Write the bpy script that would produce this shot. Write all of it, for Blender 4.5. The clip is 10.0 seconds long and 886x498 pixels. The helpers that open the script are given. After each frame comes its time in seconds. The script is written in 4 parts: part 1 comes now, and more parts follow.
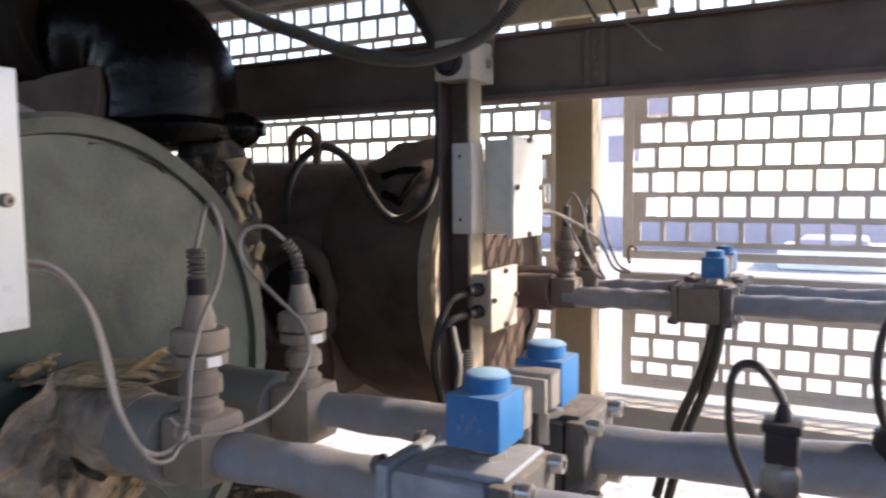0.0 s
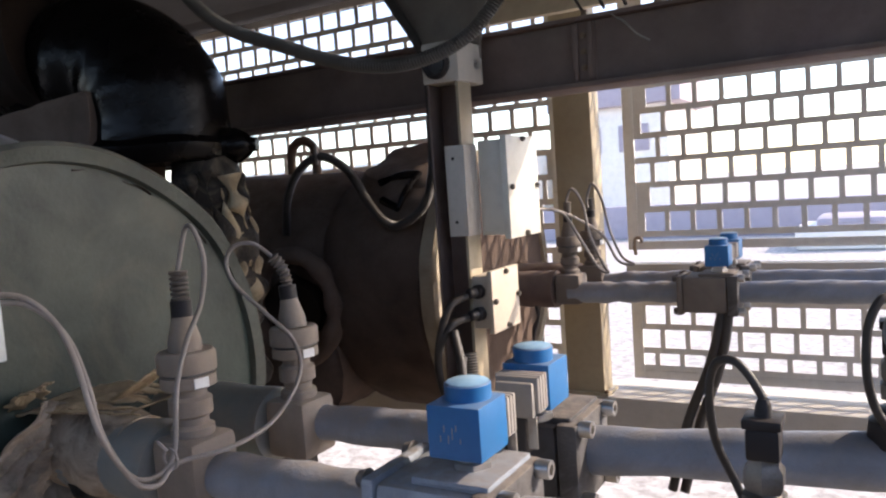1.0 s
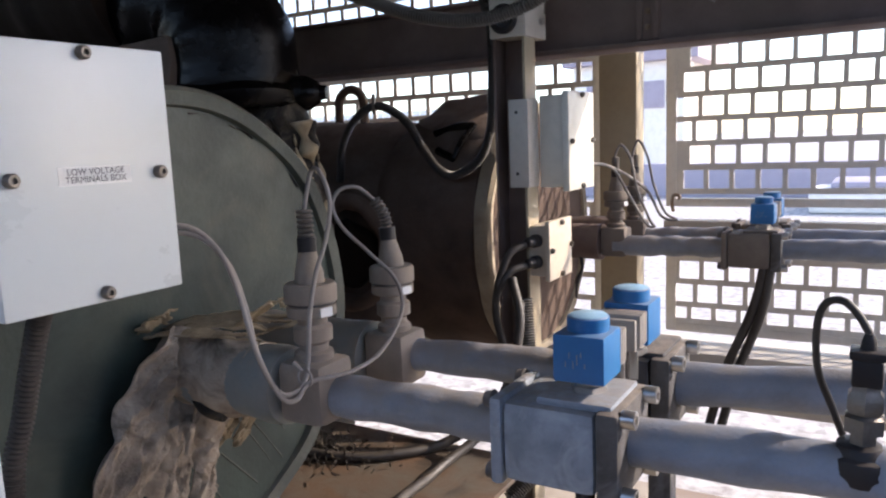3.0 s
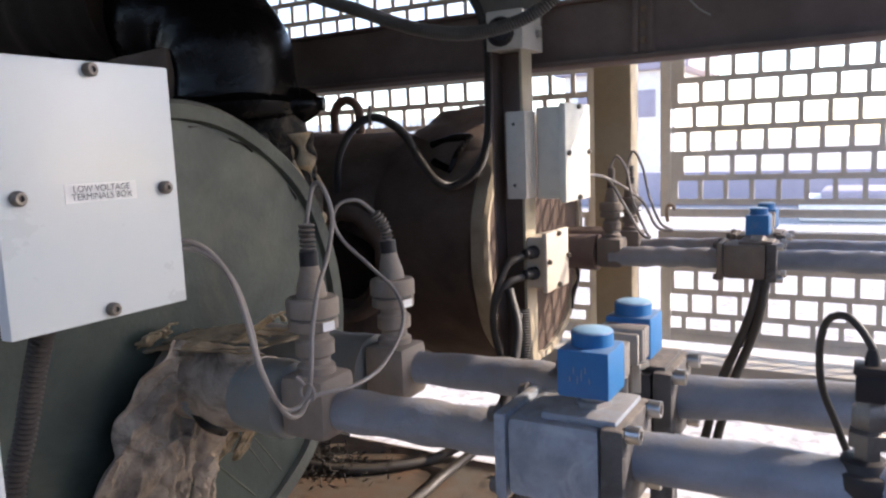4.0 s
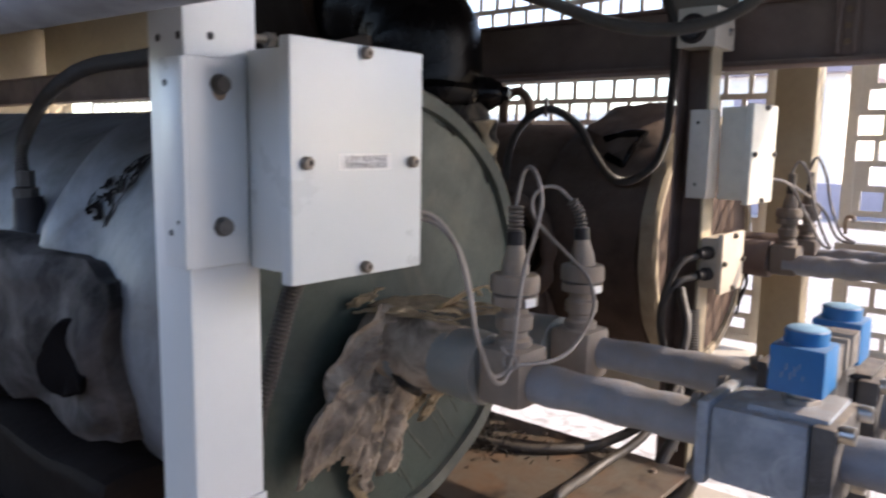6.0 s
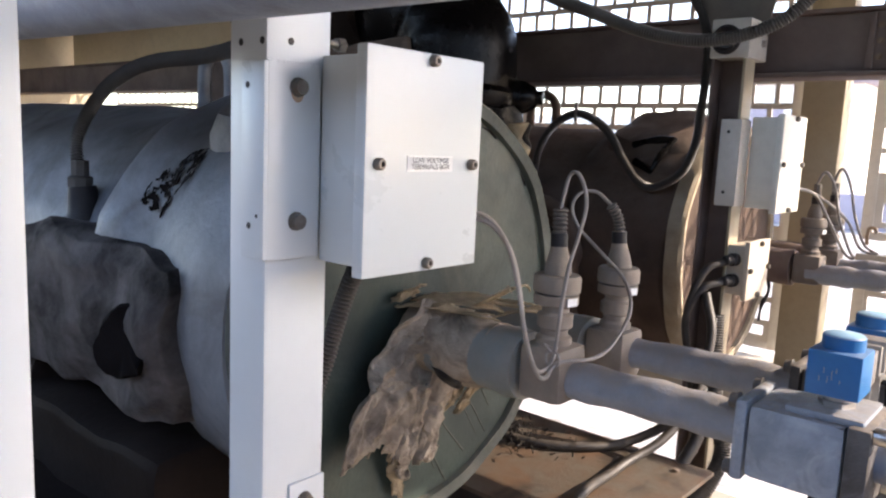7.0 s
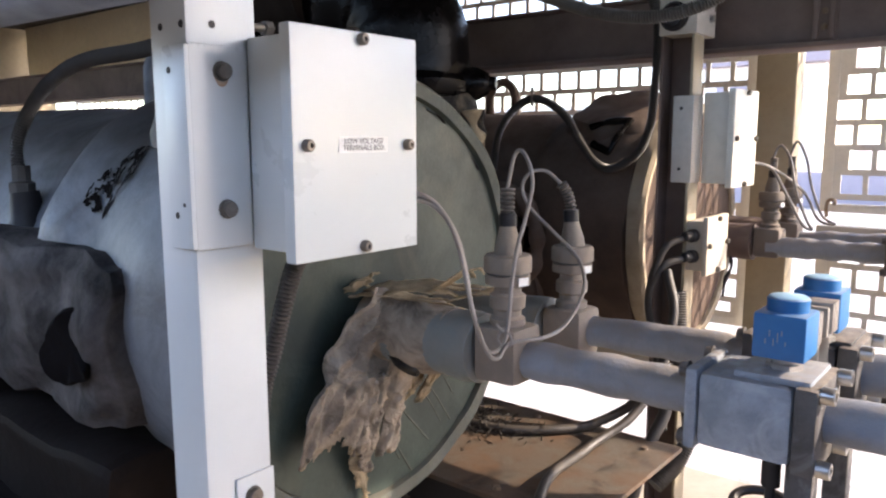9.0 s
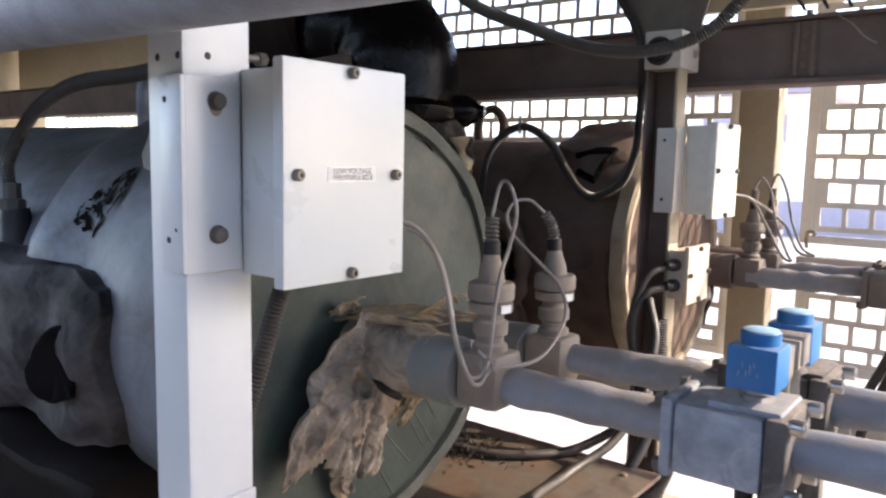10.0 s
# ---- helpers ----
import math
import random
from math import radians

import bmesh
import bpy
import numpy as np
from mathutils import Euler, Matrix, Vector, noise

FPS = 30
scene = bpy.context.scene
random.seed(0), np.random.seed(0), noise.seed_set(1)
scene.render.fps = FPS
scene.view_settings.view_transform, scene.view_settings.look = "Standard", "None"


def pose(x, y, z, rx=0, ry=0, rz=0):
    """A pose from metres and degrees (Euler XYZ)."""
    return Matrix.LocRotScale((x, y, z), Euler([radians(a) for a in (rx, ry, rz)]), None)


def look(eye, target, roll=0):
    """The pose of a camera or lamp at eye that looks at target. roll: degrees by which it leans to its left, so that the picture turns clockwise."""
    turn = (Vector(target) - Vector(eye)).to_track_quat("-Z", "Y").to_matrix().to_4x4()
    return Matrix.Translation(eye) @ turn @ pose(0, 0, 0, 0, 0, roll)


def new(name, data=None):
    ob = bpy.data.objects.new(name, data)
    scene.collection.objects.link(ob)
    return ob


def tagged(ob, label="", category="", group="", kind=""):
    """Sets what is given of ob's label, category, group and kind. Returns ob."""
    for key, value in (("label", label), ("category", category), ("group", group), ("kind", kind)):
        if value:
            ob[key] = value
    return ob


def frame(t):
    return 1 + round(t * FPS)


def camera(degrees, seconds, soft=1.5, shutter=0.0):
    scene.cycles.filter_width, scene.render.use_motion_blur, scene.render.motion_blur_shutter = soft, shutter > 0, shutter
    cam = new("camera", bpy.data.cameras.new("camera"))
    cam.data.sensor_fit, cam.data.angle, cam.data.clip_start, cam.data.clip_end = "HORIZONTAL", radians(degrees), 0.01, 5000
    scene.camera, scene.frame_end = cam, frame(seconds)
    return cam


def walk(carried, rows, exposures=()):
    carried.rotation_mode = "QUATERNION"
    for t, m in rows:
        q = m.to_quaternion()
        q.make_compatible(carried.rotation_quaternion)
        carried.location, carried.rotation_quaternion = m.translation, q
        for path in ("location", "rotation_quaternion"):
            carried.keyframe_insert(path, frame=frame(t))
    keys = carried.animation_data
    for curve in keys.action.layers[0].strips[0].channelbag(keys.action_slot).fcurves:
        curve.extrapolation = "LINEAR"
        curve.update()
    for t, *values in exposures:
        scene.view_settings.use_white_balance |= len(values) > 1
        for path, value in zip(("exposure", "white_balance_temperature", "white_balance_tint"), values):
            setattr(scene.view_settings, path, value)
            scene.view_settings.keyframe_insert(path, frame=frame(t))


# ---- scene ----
cam = camera(61.2, 10.0, soft=2.2, shutter=0.4)
PATH = [
    (0, (-0.004, 0.041, 1.36), (-0.968, 1.785, 1.197), -0.6),
    (0.5, (0.042, 0.07, 1.367), (-0.834, 1.861, 1.21), -2.2),
    (1, (0.029, 0.069, 1.366), (-0.975, 1.792, 1.205), -4.0),
    (1.5, (0.033, 0.085, 1.366), (-0.91, 1.837, 1.16), -0.5),
    (2, (0.014, 0.066, 1.35), (-1.045, 1.746, 1.114), -1.9),
    (2.5, (-0.031, 0.001, 1.354), (-1.084, 1.67, 1.031), -1.3),
    (2.7, (-0.039, -0.031, 1.369), (-1.08, 1.65, 1.07), -1.6),
    (3.8, (-0.046, -0.092, 1.375), (-1.018, 1.633, 1.096), -3.1),
    (4, (-0.053, -0.073, 1.38), (-1.048, 1.642, 1.115), -2.3),
    (4.5, (-0.055, -0.047, 1.381), (-1.069, 1.664, 1.174), 0.7),
    (5, (-0.037, -0.074, 1.387), (-1.066, 1.628, 1.175), 1.5),
    (5.5, (-0.063, -0.115, 1.385), (-1.169, 1.539, 1.189), -0.4),
    (6, (-0.103, -0.176, 1.374), (-1.38, 1.338, 1.094), 0.9),
    (6.2, (-0.12, -0.193, 1.373), (-1.422, 1.296, 1.076), 1.0),
    (7.3, (-0.107, -0.249, 1.38), (-1.382, 1.265, 1.092), 3.4),
    (7.5, (-0.097, -0.226, 1.377), (-1.324, 1.322, 1.07), 2.5),
    (8, (-0.086, -0.202, 1.364), (-1.311, 1.36, 1.122), 1.3),
    (8.5, (-0.095, -0.201, 1.369), (-1.322, 1.356, 1.105), 0.8),
    (9, (-0.09, -0.208, 1.359), (-1.339, 1.327, 1.069), -0.1),
    (9.5, (-0.096, -0.213, 1.38), (-1.375, 1.307, 1.152), 0.4),
    (10, (-0.074, -0.223, 1.371), (-1.301, 1.338, 1.136), 1.2),
]
walk(cam, [(t, look(eye, target, roll)) for t, eye, target, roll in PATH], exposures=[(0.0, 1.10, 6800, 17), (1.2, 0.80, 6750, 17), (2.5, 0.80, 6500, 17), (4.0, 0.97, 6550, 17), (5.0, 0.99, 6600, 17), (6.2, 0.98, 6800, 17), (7.3, 1.50, 6950, 17), (10.0, 1.44, 6900, 17)])

# ---- world and sun ----
world = bpy.data.worlds.new("sky")
scene.world = world
world.use_nodes = True
wn = world.node_tree.nodes
sky = wn.new("ShaderNodeTexSky")
sky.sky_type, sky.sun_disc = "NISHITA", False
SUN_FROM = Vector((0.65, 0.5, 0.5)).normalized()
sky.sun_elevation = math.asin(SUN_FROM.z)
sky.sun_rotation = math.atan2(SUN_FROM.x, SUN_FROM.y)
sky.air_density, sky.dust_density, sky.ozone_density = 0.8, 1.0, 0.6
world.node_tree.links.new(sky.outputs["Color"], wn["Background"].inputs["Color"])
wn["Background"].inputs["Strength"].default_value = 0.34
sun = new("sun", bpy.data.lights.new("sun", "SUN"))
sun.data.energy, sun.data.angle, sun.data.color = 3.8, radians(0.5), (1.0, 0.90, 0.76)
sun.matrix_world = look(SUN_FROM * 30, (0, 0, 0))


# ---- materials ----
def material(name, base, second=None, rough=0.6, metal=0.0, shine=0.5, scale=30.0, bump=0.15, dust=0.0, dust_colour=(0.30, 0.24, 0.18), stain=0.0, stain_colour=(0.05, 0.035, 0.025), streak=1.0, fleck=0.25, dust_from=-0.45):
    """Painted, dusty or worn surface: fine grain, broad blotches, dust on what faces up, and stains."""
    m = bpy.data.materials.new(name)
    m.use_nodes = True
    nt = m.node_tree
    n, link = nt.nodes, nt.links.new
    bsdf = n["Principled BSDF"]
    co = n.new("ShaderNodeTexCoord")
    mp = n.new("ShaderNodeMapping")
    mp.inputs["Scale"].default_value = (1, 1, 1 / streak)
    link(co.outputs["Object"], mp.inputs["Vector"])

    def tex(sc, detail=6.0, dist=0.0):
        t = n.new("ShaderNodeTexNoise")
        t.inputs["Scale"].default_value, t.inputs["Detail"].default_value = sc, detail
        t.inputs["Roughness"].default_value, t.inputs["Distortion"].default_value = 0.62, dist
        link(mp.outputs["Vector"], t.inputs["Vector"])
        return t

    def ramp(src, lo, hi):
        r = n.new("ShaderNodeMapRange")
        r.inputs["From Min"].default_value, r.inputs["From Max"].default_value = lo, hi
        link(src, r.inputs["Value"])
        return r.outputs["Result"]

    def mix(fac, a, b):
        x = n.new("ShaderNodeMix")
        x.data_type = "RGBA"
        for sock, v in ((x.inputs["Factor"], fac), (x.inputs["A"], a), (x.inputs["B"], b)):
            if isinstance(v, tuple):
                sock.default_value = (*v, 1)
            elif isinstance(v, float):
                sock.default_value = v
            else:
                link(v, sock)
        return x.outputs["Result"]

    def mult(a, b):
        x = n.new("ShaderNodeMath")
        x.operation = "MULTIPLY"
        for sock, v in ((x.inputs[0], a), (x.inputs[1], b)):
            if isinstance(v, float):
                sock.default_value = v
            else:
                link(v, sock)
        return x.outputs[0]

    second = second or tuple(c * 0.72 for c in base)
    grain, broad = tex(scale * 6, 4.0), tex(scale * 0.35, 8.0, 0.4)
    col = mix(ramp(broad.outputs["Fac"], 0.36, 0.64), base, second)
    col = mix(mult(ramp(grain.outputs["Fac"], 0.45, 0.75), fleck), col, tuple(c * 0.55 for c in base))
    rg = ramp(broad.outputs["Fac"], 0.3, 0.7)
    rmap = n.new("ShaderNodeMapRange")
    rmap.inputs["To Min"].default_value, rmap.inputs["To Max"].default_value = max(rough - 0.1, 0.03), min(rough + 0.12, 1.0)
    link(rg, rmap.inputs["Value"])
    if stain:
        st = tex(scale * 0.22, 10.0, 1.2)
        col = mix(mult(ramp(st.outputs["Fac"], 0.52, 0.66), stain), col, stain_colour)
    if dust:
        geo = n.new("ShaderNodeNewGeometry")
        sep = n.new("ShaderNodeSeparateXYZ")
        link(geo.outputs["Normal"], sep.inputs[0])
        dn = tex(scale * 0.8, 8.0)
        f = mult(ramp(sep.outputs["Z"], dust_from, 0.7), ramp(dn.outputs["Fac"], 0.25, 0.6))
        col = mix(mult(f, dust), col, dust_colour)
    link(col, bsdf.inputs["Base Color"])
    link(rmap.outputs["Result"], bsdf.inputs["Roughness"])
    bsdf.inputs["Metallic"].default_value = metal
    bsdf.inputs["Specular IOR Level"].default_value = shine
    if bump:
        bp = n.new("ShaderNodeBump")
        bp.inputs["Strength"].default_value, bp.inputs["Distance"].default_value = bump, 0.004
        hmix = n.new("ShaderNodeMath")
        hmix.operation = "ADD"
        link(grain.outputs["Fac"], hmix.inputs[0])
        link(broad.outputs["Fac"], hmix.inputs[1])
        link(hmix.outputs[0], bp.inputs["Height"])
        link(bp.outputs["Normal"], bsdf.inputs["Normal"])
    return m


WHITE = material("white_enamel", (0.60, 0.635, 0.645), (0.57, 0.60, 0.605), 0.32, scale=6, bump=0.015, dust=0.06, fleck=0.05)
BOXWHITE = material("box_enamel", (0.555, 0.595, 0.60), (0.54, 0.575, 0.575), 0.3, scale=5, bump=0.01, fleck=0.04)
GREEN = material("green_lagging", (0.043, 0.062, 0.052), (0.021, 0.032, 0.029), 0.45, shine=0.4, scale=22, bump=0.2, stain=0.3, stain_colour=(0.09, 0.09, 0.062))
GREENRIM = material("lagging_rim", (0.075, 0.088, 0.072), (0.045, 0.054, 0.046), 0.7, scale=20, bump=0.4, dust=0.25)
BROWNLAG = material("dusty_lagging", (0.12, 0.083, 0.067), (0.068, 0.048, 0.040), 0.85, shine=0.12, scale=14, bump=0.4, dust=0.5, dust_colour=(0.22, 0.17, 0.135))
# Darker than the grey casting for shade on the boss, plus dirt stains.
BOSS = material("shaded_dirty_casting", (0.12, 0.106, 0.10), (0.022, 0.019, 0.018), 0.75, shine=0.15, scale=24, bump=0.5, stain=0.5, stain_colour=(0.015, 0.012, 0.011))
PALERIM = material("pale_rim", (0.42, 0.35, 0.25), (0.30, 0.24, 0.17), 0.8, scale=30, bump=0.6)
GREYLAG = material("grey_casting", (0.20, 0.22, 0.245), (0.095, 0.105, 0.12), 0.5, scale=17, bump=0.3, dust=0.15, stain=0.65, stain_colour=(0.055, 0.052, 0.05))
BLACK = material("black_glossy_wrap", (0.003, 0.0025, 0.0025), (0.005, 0.004, 0.004), 0.25, shine=0.12, scale=12, bump=0.3)
# Brown lagging, reused near-black where shade lies under the compressor.
DARKPIPE = material("dark_lagging_and_shade", (0.011, 0.007, 0.006), (0.018, 0.012, 0.009), 0.7, shine=0.1, scale=8, bump=0.4)
PIPE = material("grey_pipe_paint", (0.245, 0.285, 0.36), (0.18, 0.208, 0.262), 0.42, scale=34, bump=0.3, dust=0.6, dust_from=0.0, dust_colour=(0.30, 0.265, 0.23), stain=0.3, stain_colour=(0.12, 0.10, 0.09))
DUSTPIPE = material("dusty_grey_pipe_paint", (0.24, 0.27, 0.325), (0.18, 0.192, 0.222), 0.5, scale=34, bump=0.4, dust=0.8, dust_from=-0.1, dust_colour=(0.28, 0.235, 0.195))
PIPEGREEN = material("grey_green_lagging", (0.20, 0.23, 0.235), (0.15, 0.17, 0.175), 0.55, scale=12, bump=0.25, dust=0.8)
CAST = material("cast_valve_body", (0.27, 0.31, 0.365), (0.185, 0.213, 0.25), 0.5, scale=90, bump=0.4, dust=0.7, dust_from=0.35, dust_colour=(0.23, 0.19, 0.155), stain=0.5, stain_colour=(0.40, 0.43, 0.47))
DARKCAST = material("dark_cast_flange", (0.095, 0.088, 0.085), (0.055, 0.051, 0.05), 0.65, scale=50, bump=0.4, dust=0.9, dust_from=0.2, dust_colour=(0.22, 0.18, 0.145), stain=0.4, stain_colour=(0.28, 0.29, 0.31))
# Dark copy of the valve body colour, for the shade on the second valve.
SHADECAST = material("shaded_valve_body", (0.055, 0.052, 0.055), (0.032, 0.030, 0.031), 0.6, scale=60, bump=0.4, dust=0.9, dust_from=0.35, dust_colour=(0.22, 0.18, 0.145))
BROWNCAST = material("dusty_cast_valve", (0.15, 0.128, 0.112), (0.11, 0.092, 0.082), 0.8, scale=16, bump=0.4, dust=0.5)
STEEL = material("steel_bolt", (0.55, 0.54, 0.52), (0.4, 0.38, 0.36), 0.35, metal=0.9, scale=40, bump=0.1, stain=0.3, stain_colour=(0.2, 0.1, 0.05))
RUST = material("rusty_bolt", (0.24, 0.19, 0.15), (0.20, 0.13, 0.08), 0.55, metal=0.5, scale=60, bump=0.3)
BLUE = material("blue_coil_plastic", (0.010, 0.145, 0.38), (0.008, 0.12, 0.32), 0.42, scale=12, bump=0.04, dust=0.7, dust_from=0.4, dust_colour=(0.22, 0.25, 0.28))
PLUGGREY = material("grey_plug_plastic", (0.33, 0.315, 0.30), (0.26, 0.245, 0.23), 0.6, scale=20, bump=0.08, dust=0.6)
PLUGBLACK = material("black_plug_plastic", (0.012, 0.012, 0.016), (0.02, 0.019, 0.022), 0.5, shine=0.3, scale=20, bump=0.1, dust=0.1)
SENSOR = material("dusty_sensor", (0.25, 0.21, 0.175), (0.17, 0.142, 0.12), 0.75, scale=24, bump=0.25, dust=0.7)
CABLE = material("grey_cable", (0.27, 0.245, 0.23), (0.19, 0.172, 0.16), 0.6, scale=30, bump=0.1, dust=0.4)
CABLEBLACK = material("black_cable", (0.018, 0.016, 0.016), (0.03, 0.027, 0.026), 0.5, scale=30, bump=0.1, dust=0.15)
CONDUIT = material("grey_conduit", (0.07, 0.065, 0.06), (0.05, 0.046, 0.042), 0.5, scale=30, bump=0.1, dust=0.12)
NECK = material("stained_wrap", (0.026, 0.02, 0.015), (0.010, 0.008, 0.007), 0.6, shine=0.3, scale=50, bump=0.9, stain=0.4, stain_colour=(0.26, 0.21, 0.15))
RAG = material("torn_lining", (0.46, 0.38, 0.295), (0.21, 0.17, 0.135), 0.8, scale=50, bump=0.8, stain=0.75, stain_colour=(0.09, 0.068, 0.05))
STRAW = material("frayed_fibre", (0.48, 0.37, 0.23), (0.20, 0.155, 0.10), 0.85, scale=40, bump=0.6)
BEAM = material("dark_beam_paint", (0.145, 0.100, 0.092), (0.085, 0.060, 0.056), 0.65, shine=0.3, scale=10, bump=0.35, dust=0.5)
TAN = material("tan_paint", (0.42, 0.35, 0.23), (0.36, 0.295, 0.20), 0.55, scale=7, bump=0.08, dust=0.3)
PANTAN = material("tan_slab", (0.30, 0.25, 0.18), (0.24, 0.195, 0.14), 0.75, scale=5, bump=0.3, stain=0.7, stain_colour=(0.16, 0.10, 0.06))
RUSTPLATE = material("oily_base_plate", (0.092, 0.079, 0.063), (0.10, 0.057, 0.032), 0.5, scale=34, bump=0.35, stain=0.85, stain_colour=(0.02, 0.015, 0.011))
MESHPAINT = material("guard_paint", (0.70, 0.67, 0.61), (0.63, 0.59, 0.53), 0.6, scale=12, bump=0.08)
SILL = material("sill_paint", (0.52, 0.48, 0.42), (0.44, 0.40, 0.34), 0.6, scale=9, bump=0.15, dust=0.5, dust_colour=(0.5, 0.45, 0.38))
BEIGE = material("beige_panel", (0.66, 0.58, 0.42), (0.58, 0.50, 0.36), 0.6, scale=6, bump=0.1, stain=0.4)
GRAVEL = material("pale_gravel", (0.60, 0.56, 0.52), (0.30, 0.275, 0.25), 0.95, scale=40, bump=1.0)
LILAC = material("far_wall_paint", (0.42, 0.37, 0.42), (0.36, 0.32, 0.37), 0.8, scale=1, bump=0.0)
FARWHITE = material("far_cladding", (0.9, 0.85, 0.77), (0.86, 0.8, 0.72), 0.6, scale=1, bump=0.0)
SCREW = material("dull_screw", (0.22, 0.20, 0.18), (0.12, 0.105, 0.09), 0.45, metal=0.7, scale=60, bump=0.2)
RIBGREY = material("grey_rubber_ribs", (0.11, 0.098, 0.09), (0.07, 0.063, 0.058), 0.7, scale=30, bump=0.1, dust=0.4)
# White enamel with warm sunlight mixed into its colour, and some dirt.
SUNWHITE = material("sun_tinted_dirty_enamel", (0.62, 0.61, 0.545), (0.56, 0.54, 0.47), 0.4, scale=7, bump=0.03, stain=0.15, stain_colour=(0.40, 0.33, 0.24))
JBOX = material("dirty_cream_enamel", (0.56, 0.49, 0.39), (0.50, 0.43, 0.34), 0.45, scale=14, bump=0.05, stain=0.35, stain_colour=(0.30, 0.22, 0.15))
CAPDUST = material("dusty_cap_top", (0.26, 0.40, 0.52), (0.12, 0.28, 0.46), 0.8, scale=40, bump=0.1)
# Near-black for the shade inside the port, and for bare primer.
VOID = material("port_shade_and_primer", (0.006, 0.005, 0.005), (0.010, 0.008, 0.008), 0.95, shine=0.05, scale=20, bump=0.3)
LABEL = material("label_paper", (0.74, 0.75, 0.74), (0.71, 0.72, 0.71), 0.5, scale=20, bump=0.0)
INK = material("label_ink", (0.09, 0.09, 0.10), None, 0.6, scale=20, bump=0.0)
DECK = material("dark_deck", (0.055, 0.050, 0.047), (0.038, 0.035, 0.032), 0.85, shine=0.2, scale=4, bump=0.2)


# ---- shapes ----
def thing(name, at, label="", category="", group="", kind=""):
    ob = new(name)
    ob.location = at
    ob.empty_display_size = 0.05
    return tagged(ob, label, category, group, kind)


def world_at(ob):
    p = Vector(ob.location)
    while ob.parent:
        ob = ob.parent
        p += Vector(ob.location)
    return p


def part(name, bm, mat, parent=None, label="", smooth=40):
    """Links a bmesh, made in world places, as one mesh object under its thing or part."""
    at = world_at(parent) if parent else Vector()
    if parent:
        bmesh.ops.translate(bm, verts=bm.verts, vec=-at)
    bmesh.ops.recalc_face_normals(bm, faces=bm.faces)
    me = bpy.data.meshes.new(name)
    for f in bm.faces:
        f.smooth = True
    bm.to_mesh(me)
    bm.free()
    me.set_sharp_from_angle(angle=radians(smooth))
    me.materials.append(mat)
    ob = new(name, me)
    ob.parent = parent
    if label:
        ob["label"] = label
    return ob


def box(x0, x1, y0, y1, z0, z1, bevel=0.002, bm=None, turn=None):
    bm = bm or bmesh.new()
    c = Vector(((x0 + x1) / 2, (y0 + y1) / 2, (z0 + z1) / 2))
    made = bmesh.ops.create_cube(bm, size=1)["verts"]
    bmesh.ops.scale(bm, verts=made, vec=(x1 - x0, y1 - y0, z1 - z0))
    if turn:
        bmesh.ops.rotate(bm, verts=made, matrix=Euler([radians(a) for a in turn]).to_matrix())
    bmesh.ops.translate(bm, verts=made, vec=c)
    if bevel:
        edges = list({e for v in made for e in v.link_edges})
        bmesh.ops.bevel(bm, geom=edges, offset=bevel, segments=2, affect="EDGES", profile=0.6)
    return bm


def lathe(profile, at, axis=(0, 0, 1), seg=32, bm=None, wobble=0.0, seed=0.0):
    """Turns a profile of (radius, height) about an axis through a place."""
    bm = bm or bmesh.new()
    turn = Vector(axis).to_track_quat("Z", "Y").to_matrix()
    rings = []
    for r, h in profile:
        ring = []
        for k in range(seg):
            a = 2 * math.pi * k / seg
            p = Vector((r * math.cos(a), r * math.sin(a), h))
            p = turn @ p + Vector(at)
            if wobble:
                p += wobble * noise.noise_vector(p * 9 + Vector((seed, 0, 0)))
            ring.append(bm.verts.new(p))
        rings.append(ring)
    for a, b in zip(rings, rings[1:]):
        for k in range(seg):
            bm.faces.new((a[k], a[(k + 1) % seg], b[(k + 1) % seg], b[k]))
    if profile[0][0] > 1e-4:
        bm.faces.new(rings[0])
    if profile[-1][0] > 1e-4:
        bm.faces.new(rings[-1])
    bmesh.ops.remove_doubles(bm, verts=[v for ring in rings for v in ring], dist=1e-6)
    return bm


def rod(a, b, r, seg=20, bm=None, chamfer=0.0):
    a, b = Vector(a), Vector(b)
    h = (b - a).length
    c = chamfer
    prof = [(r - c, 0), (r, c), (r, h - c), (r - c, h)] if c else [(r, 0), (r, h)]
    return lathe(prof, a, b - a, seg, bm)


def curve(points, n=12):
    """A smooth line through the places given."""
    p = [Vector(q) for q in points]
    p = [2 * p[0] - p[1], *p, 2 * p[-1] - p[-2]]
    out = []
    for i in range(1, len(p) - 2):
        for k in range(n):
            t = k / n
            out.append(0.5 * (2 * p[i] + (p[i + 1] - p[i - 1]) * t + (2 * p[i - 1] - 5 * p[i] + 4 * p[i + 1] - p[i + 2]) * t * t + (3 * p[i] - p[i - 1] - 3 * p[i + 1] + p[i + 2]) * t ** 3))
    out.append(p[-2])
    return out


